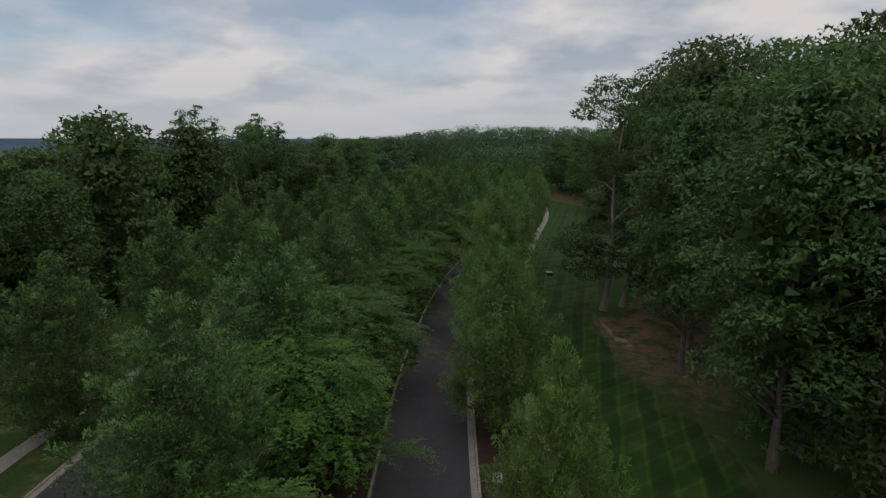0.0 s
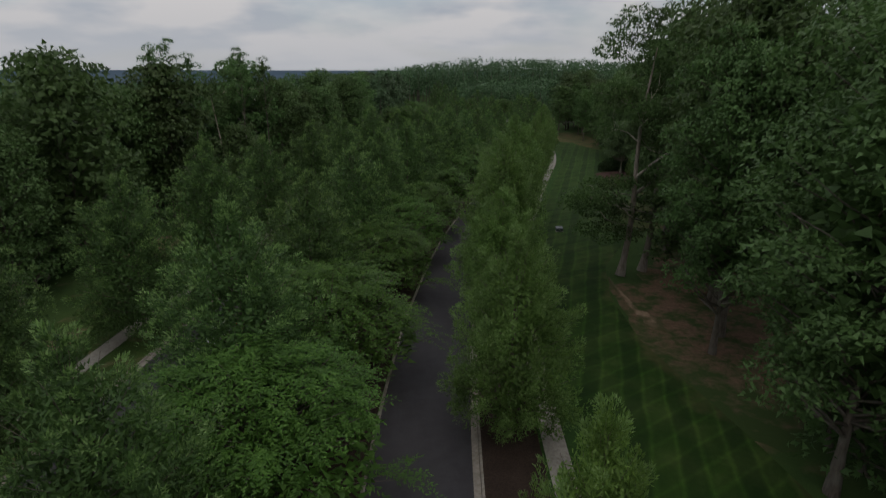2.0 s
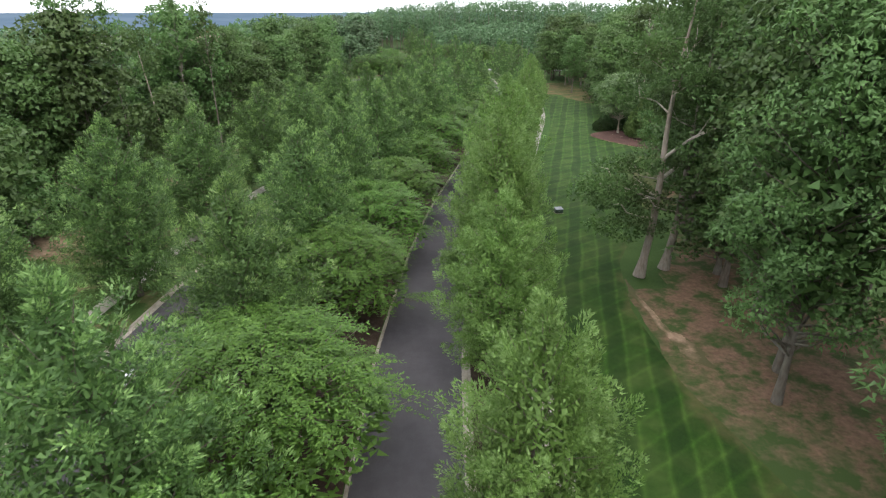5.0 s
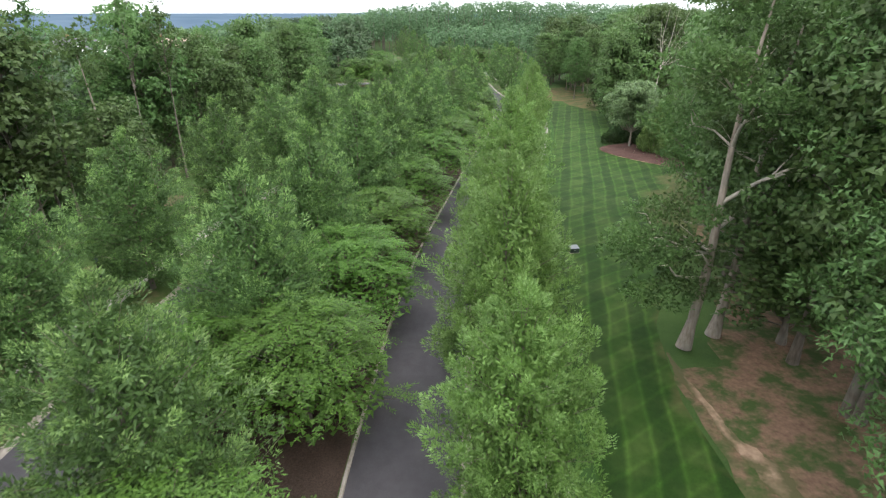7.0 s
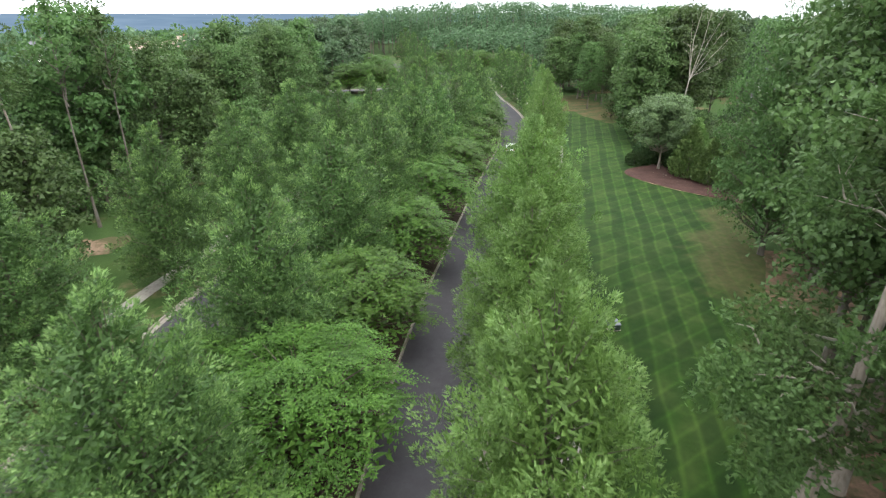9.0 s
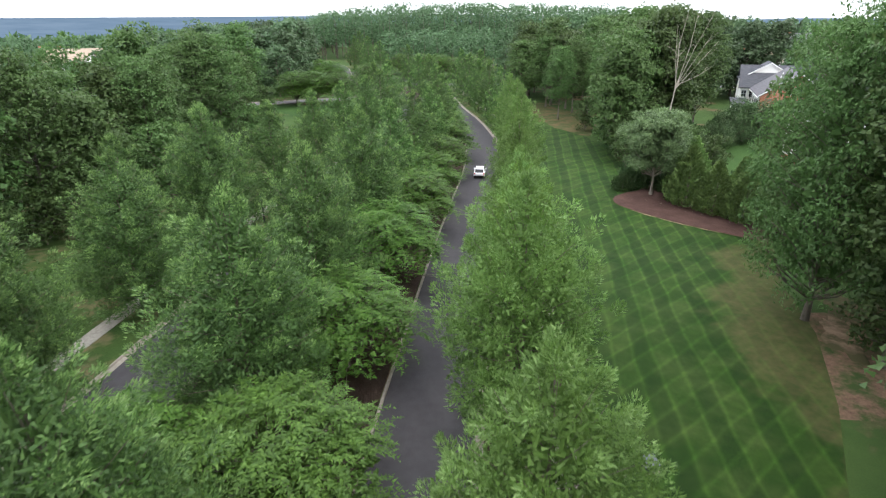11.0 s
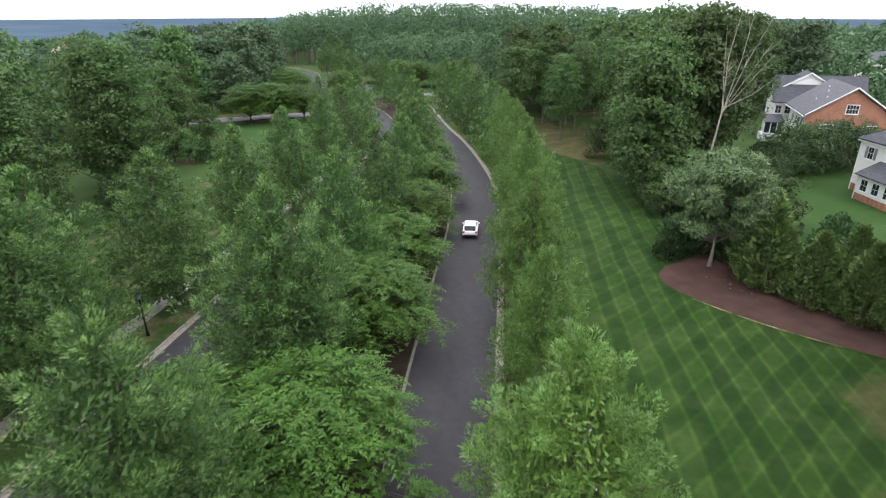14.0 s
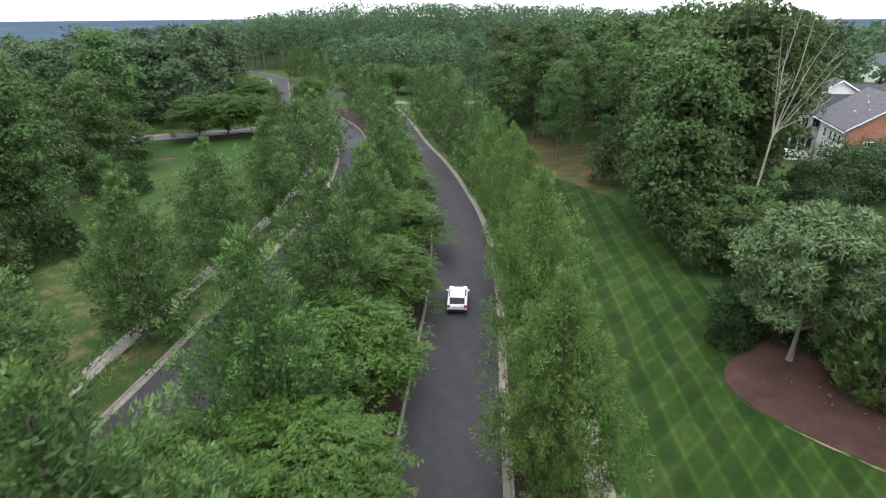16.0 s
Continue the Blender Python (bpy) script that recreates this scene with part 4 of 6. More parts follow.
def puff_tree_meshes(seed, height, radius, low, puffs, leaves, leaf, mats, puff_r=1.6, trunk_r=0.28, square=0.6, slim=0.48):
    """A broad tree: limbs that end in clumps, each clump a loose shell of leaves."""
    rng = np.random.default_rng(seed)
    p, r, trunk = trunk_pieces(rng, height * 0.88, trunk_r, 0.02 * rng.normal(), 0.1)
    wood, base, lean, face = [], [], [], []
    for i in range(puffs):
        f = (i + 0.5) / puffs
        z = low + (height - low - puff_r * 0.6) * f ** 0.9
        g = (z - low) / (height - low)
        env = radius * (math.sin(math.pi * min(1.0, 0.16 + 0.80 * g)) ** square)
        az = i * 2.39996 + rng.normal(0, 0.3)
        d = env * (1 - 0.5 * rng.random() ** 2.2) * (1.0 - 0.25 * (f > 0.93))
        c = np.array([d * math.cos(az), d * math.sin(az), z + rng.normal(0, 0.5)])
        size = puff_r * rng.uniform(0.7, 1.3)
        s = np.array([0, 0, max(low * 0.6, z - 0.45 * d - 1.2)])
        mid = (s + c) / 2 + rng.normal(0, 0.25, 3)
        wood.append(tube([s, mid, c], [0.11 * (1.15 - g), 0.07 * (1.15 - g), 0.02], 4))
        n = int(leaves / puffs)
        q = unit(rng.normal(size=(n, 3)))
        q[:, 2] = np.where((q[:, 2] < -0.25) & (rng.random(n) < 0.7), -q[:, 2], q[:, 2])
        rr = size * (1 - 0.2 * rng.random(n) ** 1.5) * (1 + 0.24 * np.sin(q[:, 0] * 5 + i) * np.cos(q[:, 1] * 4 - i))
        base.append(c + q * rr[:, None] * np.array([1.2, 1.2, 0.68]))
        lean.append(rng.normal(0, 0.6, (n, 3)) + q * 0.3 + np.array([0, 0, -0.15]))
        face.append(q + np.array([0.25 * math.cos(az), 0.25 * math.sin(az), 0.4]))
    base, lean, face = np.concatenate(base), np.concatenate(lean), np.concatenate(face)
    n = len(base)
    outer = spikes(rng, base, lean, leaf * rng.uniform(0.7, 1.35, n), leaf * slim * rng.uniform(0.7, 1.3, n), face, 0.28)
    m = max(160, leaves // 10)
    g, az, u = rng.random(m), rng.uniform(0, 2 * math.pi, m), np.sqrt(rng.random(m)) * 0.6
    env = radius * np.sin(math.pi * np.minimum(1.0, 0.16 + 0.80 * g)) ** square
    deep = np.stack([env * u * np.cos(az), env * u * np.sin(az), low + (height - low) * (0.06 + 0.84 * g)], 1)
    inner = spikes(rng, deep, rng.normal(size=(m, 3)), min(1.2, 2.4 * leaf) * rng.uniform(0.7, 1.2, m), min(0.9, 1.8 * leaf) * rng.uniform(0.7, 1.2, m), np.tile(np.array([0, 0, 1.0]), (m, 1)), 0.7)
    crown = joined([outer, inner])
    lv, lf = joined(wood)
    return mesh_of("trunk", *trunk, mats[0], True), mesh_of("branching", lv, lf, mats[0], True), mesh_of("crown", *crown, mats[1])


def arborvitae_meshes(seed, height=6.2, radius=1.9):
    rng = np.random.default_rng(seed)
    p, r, trunk = trunk_pieces(rng, height * 0.8, 0.11)
    n = 2600
    f = rng.random(n) ** 1.25
    az = rng.uniform(0, 2 * math.pi, n)
    lump = 1 + 0.16 * np.sin(az * 5 + f * 9 + seed) + 0.10 * np.sin(az * 9 - f * 17)
    rr = radius * lump * np.where(f < 0.15, 0.75 + f * 1.6, (1 - ((f - 0.15) / 0.86) ** 1.35)) * (1 - 0.3 * rng.random(n) ** 2)
    base = np.stack([rr * np.cos(az), rr * np.sin(az), 0.15 + f * height], 1)
    lean = np.stack([np.cos(az) * 0.5, np.sin(az) * 0.5, np.full(n, 0.9)], 1) + rng.normal(0, 0.35, (n, 3))
    crown = blades(rng, base, lean, rng.uniform(0.3, 0.62, n), rng.uniform(0.14, 0.3, n))
    return mesh_of("trunk", *trunk, M_BARK, True), mesh_of("crown", *crown, M_ARBOR)


def shrub_meshes(seed, mat=None):
    rng = np.random.default_rng(seed)
    p, r, trunk = trunk_pieces(rng, 1.1, 0.05)
    n = 1100
    q = unit(rng.normal(size=(n, 3)))
    q[:, 2] = np.abs(q[:, 2])
    rr = 1.25 * (1 + 0.22 * np.sin(q[:, 0] * 6 + seed) * np.cos(q[:, 1] * 5)) * (1 - 0.4 * rng.random(n) ** 2)
    crown = blades(rng, q * rr[:, None] * np.array([1, 1, 1.15]) + np.array([0, 0, 0.15]), q + rng.normal(0, 0.6, (n, 3)), rng.uniform(0.2, 0.36, n), rng.uniform(0.1, 0.2, n))
    return mesh_of("trunk", *trunk, M_BARK, True), mesh_of("crown", *crown, mat or M_SHRUB)


def tree(name, meshes, label, category, group):
    """A tree with its parts, kept far below until it is copied into place."""
    root = thing(name, label, category, group)
    for me in meshes:
        ob = part(me.name.split(".")[0], me, None, root)
        if ob.name.startswith("branching"):
            tagged(ob, kind="stuff")
    return root


USED = set()


def plant(kind, i, x, y, height, base_height, seed, wide=1.0, z=0.0, label=""):
    """Puts the i-th model of a kind at a place; the first use takes the model itself."""
    models = MODELS[kind]
    ob = models[i % len(models)]
    rng = random.Random(seed * 977 + 13)
    s = height / base_height
    m = Matrix.LocRotScale((x, y, z), Euler((0, 0, rng.uniform(0, 6.28))), (s * wide, s * wide, s))
    if ob.name not in USED:
        USED.add(ob.name)
        ob.matrix_basis = m
    else:
        keep, ob.scale = ob.scale.copy(), (1, 1, 1)
        made = copy_thing(ob, m)
        ob.scale = keep
        ob = made
    if label:
        tagged(ob, label)
    return ob


MODELS = {
    "willow": [tree("willow_oak", willow_oak_meshes(s), "young willow oak with a fine-leaved upright crown", "tree", "willow oaks along the road") for s in (11, 12, 13)],
    "pale": [tree("willow_oak", willow_oak_meshes(s, leaf_mat=M_WILLOW_PALE), "young willow oak with a pale yellow-green upright crown", "tree", "willow oaks along the road") for s in (14, 18)],
    "bright": [tree("willow_oak", willow_oak_meshes(s, leaf_mat=M_WILLOW_BRIGHT), "young willow oak with a bright yellow-green crown", "tree", "willow oaks along the road") for s in (28,)],
    "mid": [tree("willow_oak", willow_oak_meshes(s, plumes=249, per=60, size=1.0, fills=2200, cores=3000), "young willow oak with a fine-leaved upright crown", "tree", "willow oaks along the road") for s in (19, 20)],
    "pale_mid": [tree("willow_oak", willow_oak_meshes(s, plumes=249, per=60, size=1.0, fills=2200, cores=3000, leaf_mat=M_WILLOW_PALE), "young willow oak with a pale yellow-green upright crown", "tree", "willow oaks along the road") for s in (24, 25)],
    "willow_far": [tree("willow_oak", willow_oak_meshes(s, plumes=150, per=40, size=1.4, fills=900, cores=1500), "young willow oak with a fine-leaved upright crown", "tree", "willow oaks along the road") for s in (15, 16, 17)],
    "cherry_near": [tree("cherry_tree", cherry_meshes(s, ranks=27, size=0.74, shape=blades), "low spreading cherry tree with layered bright green leaves", "tree", "cherry trees in the median") for s in (29, 30)],
    "cherry": [tree("cherry_tree", cherry_meshes(s), "low spreading cherry tree with layered bright green leaves", "tree", "cherry trees in the median") for s in (21, 22, 23)],
    "cherry_far": [tree("cherry_tree", cherry_meshes(s, ranks=8, size=1.5), "low spreading cherry tree with layered bright green leaves", "tree", "cherry trees in the median") for s in (26, 27)],
    "oak": [tree("oak_tree", puff_tree_meshes(s, 24, 5.6, 4.2, 54, 6600, 0.5, (M_BARK, M_OAK), 1.75, slim=0.9), "tall dark green oak at the wood's edge", "tree", "trees of the wood") for s in (31, 32, 33, 34)],
    "tall": [tree("tall_oak", puff_tree_meshes(s, 28, 5.2, 7.5, 76, 12500, 0.34, (M_BARK, M_OAK), 1.7, 0.3, slim=0.85), "tall forest oak with a high crown over bare trunk", "tree", "trees of the wood") for s in (36, 37, 38)],
    "edge": [tree("oak_tree", puff_tree_meshes(s, 24, 5.4, 3.4, 84, 12000, 0.33, (M_BARK, M_OAK), 1.5, slim=0.85), "leafy dark green oak at the wood's edge", "tree", "trees of the wood") for s in (91, 92, 93)],
    "thin": [tree("slim_oak", puff_tree_meshes(s, 28, 2.5, 16.5, 17, 1500, 0.3, (M_BARK, M_OAK), 0.8, 0.17, 0.9, 0.8), "slim oak with sparse leaf tufts above the wood", "tree", "trees of the wood") for s in (94, 95)],
    "tall_far": [tree("tall_oak", puff_tree_meshes(s, 28, 5.2, 7.5, 60, 4600, 0.56, (M_BARK, M_OAK), 1.75, 0.3, slim=0.85), "tall forest oak with a high crown over bare trunk", "tree", "trees of the wood") for s in (96, 97)],
    "wood": [tree("forest_tree", puff_tree_meshes(s, 22, 5.2, 2.6, 34, 1900, 0.85, (M_BARK, M_DEEP_HAZED), 1.9, square=0.7, slim=0.85), "dark green deciduous tree deep in the wood", "tree", "trees of the wood") for s in (41, 42, 43)],
    "small": [tree("understory_tree", puff_tree_meshes(s, 9, 2.9, 1.4, 22, 1900, 0.36, (M_BARK, M_OAK), 1.0, 0.1, slim=0.75), "small understory tree at the wood's edge", "tree", "understory trees") for s in (51, 52)],
    "arbor": [tree("arborvitae", arborvitae_meshes(s), "dense conical arborvitae in the mulch bed", "evergreen", "evergreens in the mulch bed") for s in (61, 62)],
    "shrub": [tree("shrub", shrub_meshes(s), "rounded dark green garden shrub", "shrub", "shrubs") for s in (71, 72)],
    "pine": [tree("pine_tree", puff_tree_meshes(81, 11.0, 4.0, 4.0, 62, 25000, 0.34, (M_BARK_PALE, M_PINE), 1.0, 0.17, 0.95, 0.34), "young pine with blue-green needle clumps in the mulch bed", "tree", "")],
    "fine": [tree("oak_tree", puff_tree_meshes(87, 26, 5.4, 6.0, 110, 21000, 0.32, (M_BARK, M_OAK), 1.45, 0.26, 0.5), "tall oak with dense dark leaves beside the lawn", "tree", "trees of the wood")],
    "garden": [tree("garden_tree", puff_tree_meshes(89, 7, 3.3, 0.9, 44, 6500, 0.27, (M_BARK, M_SHRUB), 1.15, 0.1, 0.4), "broad dark garden tree before the brick house", "tree", "garden trees")],
    "broad": [tree("broad_oak", puff_tree_meshes(86, 26.5, 8.0, 3.4, 150, 25000, 0.38, (M_BARK, M_OAK), 1.7, 0.33, 0.36), "broad low-branched oak at the dry edge of the lawn", "tree", "")],
}

# rows along the road: y and height
RIGHT_ROW = [(9, 14.5), (23.5, 13.9), (41, 14.6), (57, 13.9), (69, 16.6), (83, 15.3), (97, 17.2), (110.5, 14.8), (123, 12.8), (135.5, 13.9), (148.5, 15.0), (160, 14.2),
             (173, 13.8), (185.5, 13.9), (198, 14), (211, 14.5), (224, 14), (238, 14.5)]
MEDIAN_ROW = [(10, 15), (25, 15.5), (39.5, 16.5), (55, 15.5), (70, 15.8), (84, 16), (99.5, 16), (112.5, 15.8), (127.5, 16), (141, 15), (154, 14.5), (167, 13.5), (180, 13.5), (193, 13), (206, 13.5), (220, 13)]
LEFT_ROW = [(10, 15), (25, 15), (40, 14.5), (55.5, 15.4), (70.5, 16.5), (85.5, 15.2), (102.5, 15.8), (116, 15), (130, 16.5), (144, 15), (157.5, 14.5), (170, 14.5), (184, 14), (197, 14), (211, 14), (225, 14)]
CHERRY_ROW = [(6, 8.8), (20, 8.8), (34, 9.0), (48, 9.8), (65.5, 9.1), (78, 9.2), (91, 8.5), (105, 8.6), (119.5, 8.9), (134.5, 8.4), (146.5, 7.9), (159, 7.4), (172, 7.6), (185, 7.4), (199, 7.4), (213, 7.4)]
for i, (y, h) in enumerate(RIGHT_ROW):
    slim_one = 23 < y < 24
    plant("pale_mid" if y < 20 else "bright" if y in (23.5, 110.5) else "pale" if y < 146 else "pale_mid" if y < 190 else "willow_far", i, x_at(RIGHT, y, ROAD_W + (3.5 if slim_one else 2.7)), y, h, 15.5, i + 100, 0.74 if slim_one else (1.0, 1.06, 1.0, 1.04)[i % 4] * (1.0 if y < 116 else 0.84), 0.15)
for i, (y, h) in enumerate(MEDIAN_ROW):
    a, b = x_at(LEFT, y, ROAD_W), x_at(RIGHT, y, -ROAD_W)
    plant("mid" if y < 20 else "willow" if y < 132 else "mid" if y < 185 else "willow_far", i + 1, a + (b - a) * 0.48, y, h, 15.5, i + 200, (1.06, 0.98, 1.1, 1.02)[i % 4] * (1.0 if y < 140 else 0.95), 0.3)
for i, (y, h) in enumerate(LEFT_ROW):
    plant("mid" if y < 20 else "willow" if y < 132 else "mid" if y < 185 else "willow_far", i + 2, x_at(LEFT, y, -ROAD_W - 2.8), y, h, 15.5, i + 300, (1.02, 1.1, 1.0, 1.06)[i % 4], 0.15)
for i, (y, h) in enumerate(CHERRY_ROW):
    off, big = {34: (5.6, 1.24), 48: (4.8, 1.12)}.get(y, (3.9, 1.0))
    plant("cherry_near" if 30 < y < 80 else "cherry" if y < 140 else "cherry_far", i, x_at(RIGHT, y, -ROAD_W - off), y, h * (1.0 + 0.8 * (big - 1)), 8.8, i + 400, (1.16, 1.1, 1.14)[i % 3], 0.25)
    if y > 60:
        plant("cherry" if y < 90 else "cherry_far", i + 1, x_at(LEFT, y + 1.5, ROAD_W + 4.3), y + 1.5, h * 0.92, 8.8, i + 440, (0.92, 1.0, 0.96)[i % 3], 0.25)


# ---- woods ----
def clear_of_roads(x, y, gap=6.0):
    for line in (RIGHT, LEFT, SIDE_STREET, FAR_STREET):
        if np.min(np.hypot(line[:, 0] - x, line[:, 1] - y)) < gap:
            return False
    return True


def scatter(seed, x0, x1, y0, y1, step, inside):
    rng = random.Random(seed)
    y = y0
    while y < y1:
        x = x0
        while x < x1:
            px, py = x + rng.uniform(-0.42, 0.42) * step, y + rng.uniform(-0.42, 0.42) * step
            if inside(px, py) and clear_of_roads(px, py):
                yield px, py, rng.random(), rng.randrange(10000)
            x += step
        y += step


def left_edge(y):
    return float(np.interp(y, [-100, 40, 85, 110, 140, 156, 175, 190, 204, 212, 228, 240, 246], [-46, -46, -45, -42, -34, -31, -28, -26, -26, -24, -27, -34, -40]))


def right_edge(y):
    return float(np.interp(y, [-100, 20, 50, 74, 84, 96, 106, 114], [25, 25.5, 25, 23.5, 29, 37, 41.5, 47]))


# the wood left of the road: its edge, then its depth
for x, y, u, s in scatter(1, -64, -20, 24, 246, 7.8, lambda x, y: left_edge(y) - 11 < x < left_edge(y)):
    plant("edge" if x > left_edge(y) - 5.5 and y < 205 else "oak", s, x, y, 16.5 + 7.5 * u, 24, s, 1.0)
for x, y, u, s in scatter(2, -110, -50, 40, 246, 10.6, lambda x, y: left_edge(y) - 45 < x < left_edge(y) - 10 and x > -40 - 0.6 * y):
    plant("wood", s, x, y, 14 + 6.5 * u, 22, s, 1.2)
for x, y, u, s in scatter(3, -60, -20, 20, 240, 9.5, lambda x, y: left_edge(y) - 7 < x < left_edge(y) + 2.0):
    plant("small", s, x, y, 6 + 5 * u, 9, s)
# the tall wood right of the road
for x, y, u, s in scatter(4, 22, 62, 14, 114, 7.4, lambda x, y: right_edge(y) + 1.5 < x < right_edge(y) + 16):
    deep = x > right_edge(y) + 8.5 and not 36 < y < 72
    plant("wood" if deep else "tall", s, x, y, 27 + 6.5 * u, 22 if deep else 28, s, 0.9 if deep else 1.0)
for x, y, u, s in scatter(6, 24, 60, 14, 112, 8.5, lambda x, y: right_edge(y) + 1.0 < x < right_edge(y) + 10 and (y < 45 or y > 84)):
    plant("small", s, x, y, 7 + 6 * u, 9, s, 1.1)
# extra trees behind the camera, never in view, added to shade the near lawn
for x, y, u, s in scatter(16, 24, 56, -60, 12, 10.5, lambda x, y: x > 25.5):
    plant("wood", s, x, y, 25 + 6 * u, 22, s, 1.1)
# the group between the garden and the lawn
for x, y, u, s in scatter(7, 46, 68, 158, 204, 6.6, lambda x, y: 50.4 + 0.14 * (y - 166) < x < 55.5 + 0.16 * (y - 158) and not (y > 186 and x < 57) and y > 171):
    plant("oak", s, x, y, 18 + 5.5 * u, 24, s, 0.9)
for x, y, u, s in scatter(8, 44, 66, 152, 190, 6.0, lambda x, y: (47 if y < 162 else 52) + 0.1 * max(0, y - 170) < x < 58):
    plant("small", s, x, y, 5 + 5 * u, 9, s)
# behind the lawn's end
for x, y, u, s in scatter(9, 38, 130, 226, 300, 10.0, lambda x, y: x > 44 + 0.10 * (y - 226) and not (70 < x < 130 and y < 232)):
    kind = "tall_far" if y < 242 and x < 80 else "oak" if y < 258 and x < 90 else "wood"
    plant(kind, s, x, y, 19 + 7 * u, {"tall_far": 28, "oak": 24, "wood": 22}[kind], s, 1.15 if kind == "tall_far" else 1.05)
# left of the far bend and between the streets
for x, y, u, s in scatter(12, -90, -14, 262, 400, 10.0, lambda x, y: -22 - 0.05 * (y - 262) > x > -78 and not (y > 385 and x > -62)):
    plant("wood", s, x, y, 16 + 8 * u, 22, s, 1.15)


def far_woods():
    """The woods beyond: many small crowns, joined, with their trunks."""
    rng = np.random.default_rng(77)
    spots = []
    for x, y, u, s in scatter(10, -60, 220, 432, 500, 9.5, lambda x, y: x > -78 + (520 - y) * 0.3):
        spots.append((x, y, np.interp(x, [-70, -20, 30, 120, 200], [19, 27, 31, 30, 26]) + 5 * u))
    for x, y, u, s in scatter(11, 2, 70, 345, 432, 11.5, lambda x, y: x > 8 and not (x < 30 and y < 356)):
        spots.append((x, y, 14 + 8 * u))
    for x, y, u, s in scatter(13, 60, 330, 300, 430, 14.0, lambda x, y: x > 66 and not any(math.hypot(x - hx, y - hy) < 17 for hx, hy in ((168, 300), (206, 348), (274, 412), (226, 304)))):
        spots.append((x, y, 10 + 7 * u))
    for x, y, u, s in scatter(14, 118, 240, 180, 300, 14.0, lambda x, y: not any(math.hypot(x - hx, y - hy) < 17 for hx, hy in ((168, 300), (226, 304)))):
        spots.append((x, y, 8.5 + 6 * u))
    for x, y, u, s in scatter(15, -260, -78, 60, 520, 12.5, lambda x, y: x > -70 - 0.55 * y and (x < -88 or y > 395 or y < 240) and not any(math.hypot(x - hx, y - hy) < 14 for hx, hy in ((-140, 432), (-173, 417), (-90, 268), (-131, 274)))):
        spots.append((x, y, (11 if y < 250 else 8) + 6 * u))
    leaf, wood = [], []
    for x, y, h in spots:
        n, r = 330, h * 0.27
        wood.append(tube([(x, y, 0), (x, y, h * 0.8)], [0.25, 0.08], 4))
        lumps = 9
        lf = (np.arange(lumps) + rng.random(lumps)) / lumps
        la = np.arange(lumps) * 2.39996 + rng.uniform(0, 6.28)
        lr = r * 0.62 * np.sin(math.pi * (0.2 + 0.75 * lf)) * rng.uniform(0.6, 1.1, lumps)
        c = np.stack([lr * np.cos(la), lr * np.sin(la), h * (0.28 + 0.58 * lf)], 1)
        size = r * rng.uniform(0.42, 0.66, lumps)
        k = rng.integers(0, lumps, n)
        d = unit(rng.normal(size=(n, 3)))
        d[:, 2] = np.where(d[:, 2] < -0.2, -d[:, 2], d[:, 2])
        base = np.array([x, y, 0]) + c[k] + d * (size[k] * rng.uniform(0.85, 1.05, n))[:, None] * np.array([1, 1, 0.85])
        leaf.append(spikes(rng, base, d * 0.2 + rng.normal(0, 0.7, (n, 3)), rng.uniform(0.75, 1.3, n), rng.uniform(0.75, 1.2, n), d + np.array([0, 0, 0.35]), 0.22))
    far_rng = random.Random(5)
    dist = 470.0
    while dist < 1900:
        step = 9 + 0.022 * dist
        a = -0.95
        while a < 1.0:
            r1, a1 = dist + far_rng.uniform(-0.5, 0.5) * step, a + far_rng.uniform(-0.4, 0.4) * step / dist
            x, y, h = r1 * math.sin(a1), 60 + r1 * math.cos(a1), far_rng.uniform(11, 19) - (5 if a1 < -0.2 else 0)
            g = -max(0.0, min(130.0, (math.hypot(x - 10, y - 150) - 500) * 0.16)) * 1.0
            a += step / dist
            if y < 505 and -230 < x < 215 or not clear_of_roads(x, y, 12):
                continue
            n = 46
            d = unit(rng.normal(size=(n, 3)))
            d[:, 2] = np.abs(d[:, 2]) * 0.9 + 0.05
            base = np.array([x, y, g + h * 0.4]) + d * np.array([step * 0.62, step * 0.62, h * 0.6]) * rng.uniform(0.75, 1.12, (n, 1))
            leaf.append(spikes(rng, base, d * 0.3 + rng.normal(0, 0.7, (n, 3)), step * rng.uniform(0.2, 0.34, n), step * rng.uniform(0.2, 0.32, n), d + np.array([0, 0, 0.3]), 0.4))
            wood.append(tube([(x, y, g), (x, y, g + h * 0.7)], [0.4, 0.15], 3))
        dist += step
    root = tagged(new("far_woods"), "distant mixed deciduous woods with uneven crowns", "woods", kind="stuff")
    tagged(part("trunk", mesh_of("trunk", *joined(wood), M_BARK), None, root), kind="stuff")
    tagged(part("crown", mesh_of("crown", *joined(leaf), M_DEEP_HAZED), None, root), kind="stuff")


far_woods()
# young trees and cherries round the street corner
for i, (x, y, h) in enumerate([(-15, 249.3, 9.8), (-7.5, 250.0, 9.2), (-21, 247.5, 9.6), (-13, 290, 9.4), (-17, 301, 9.4), (2, 300, 8), (32, 318, 9.5), (40, 310, 9), (24, 326, 9.5), (16, 336, 9), (46, 320, 9)]):
    plant("cherry" if i < 5 else "cherry_far", i, x, y, h + 1.0, 8.8, 900 + i, 1.15)
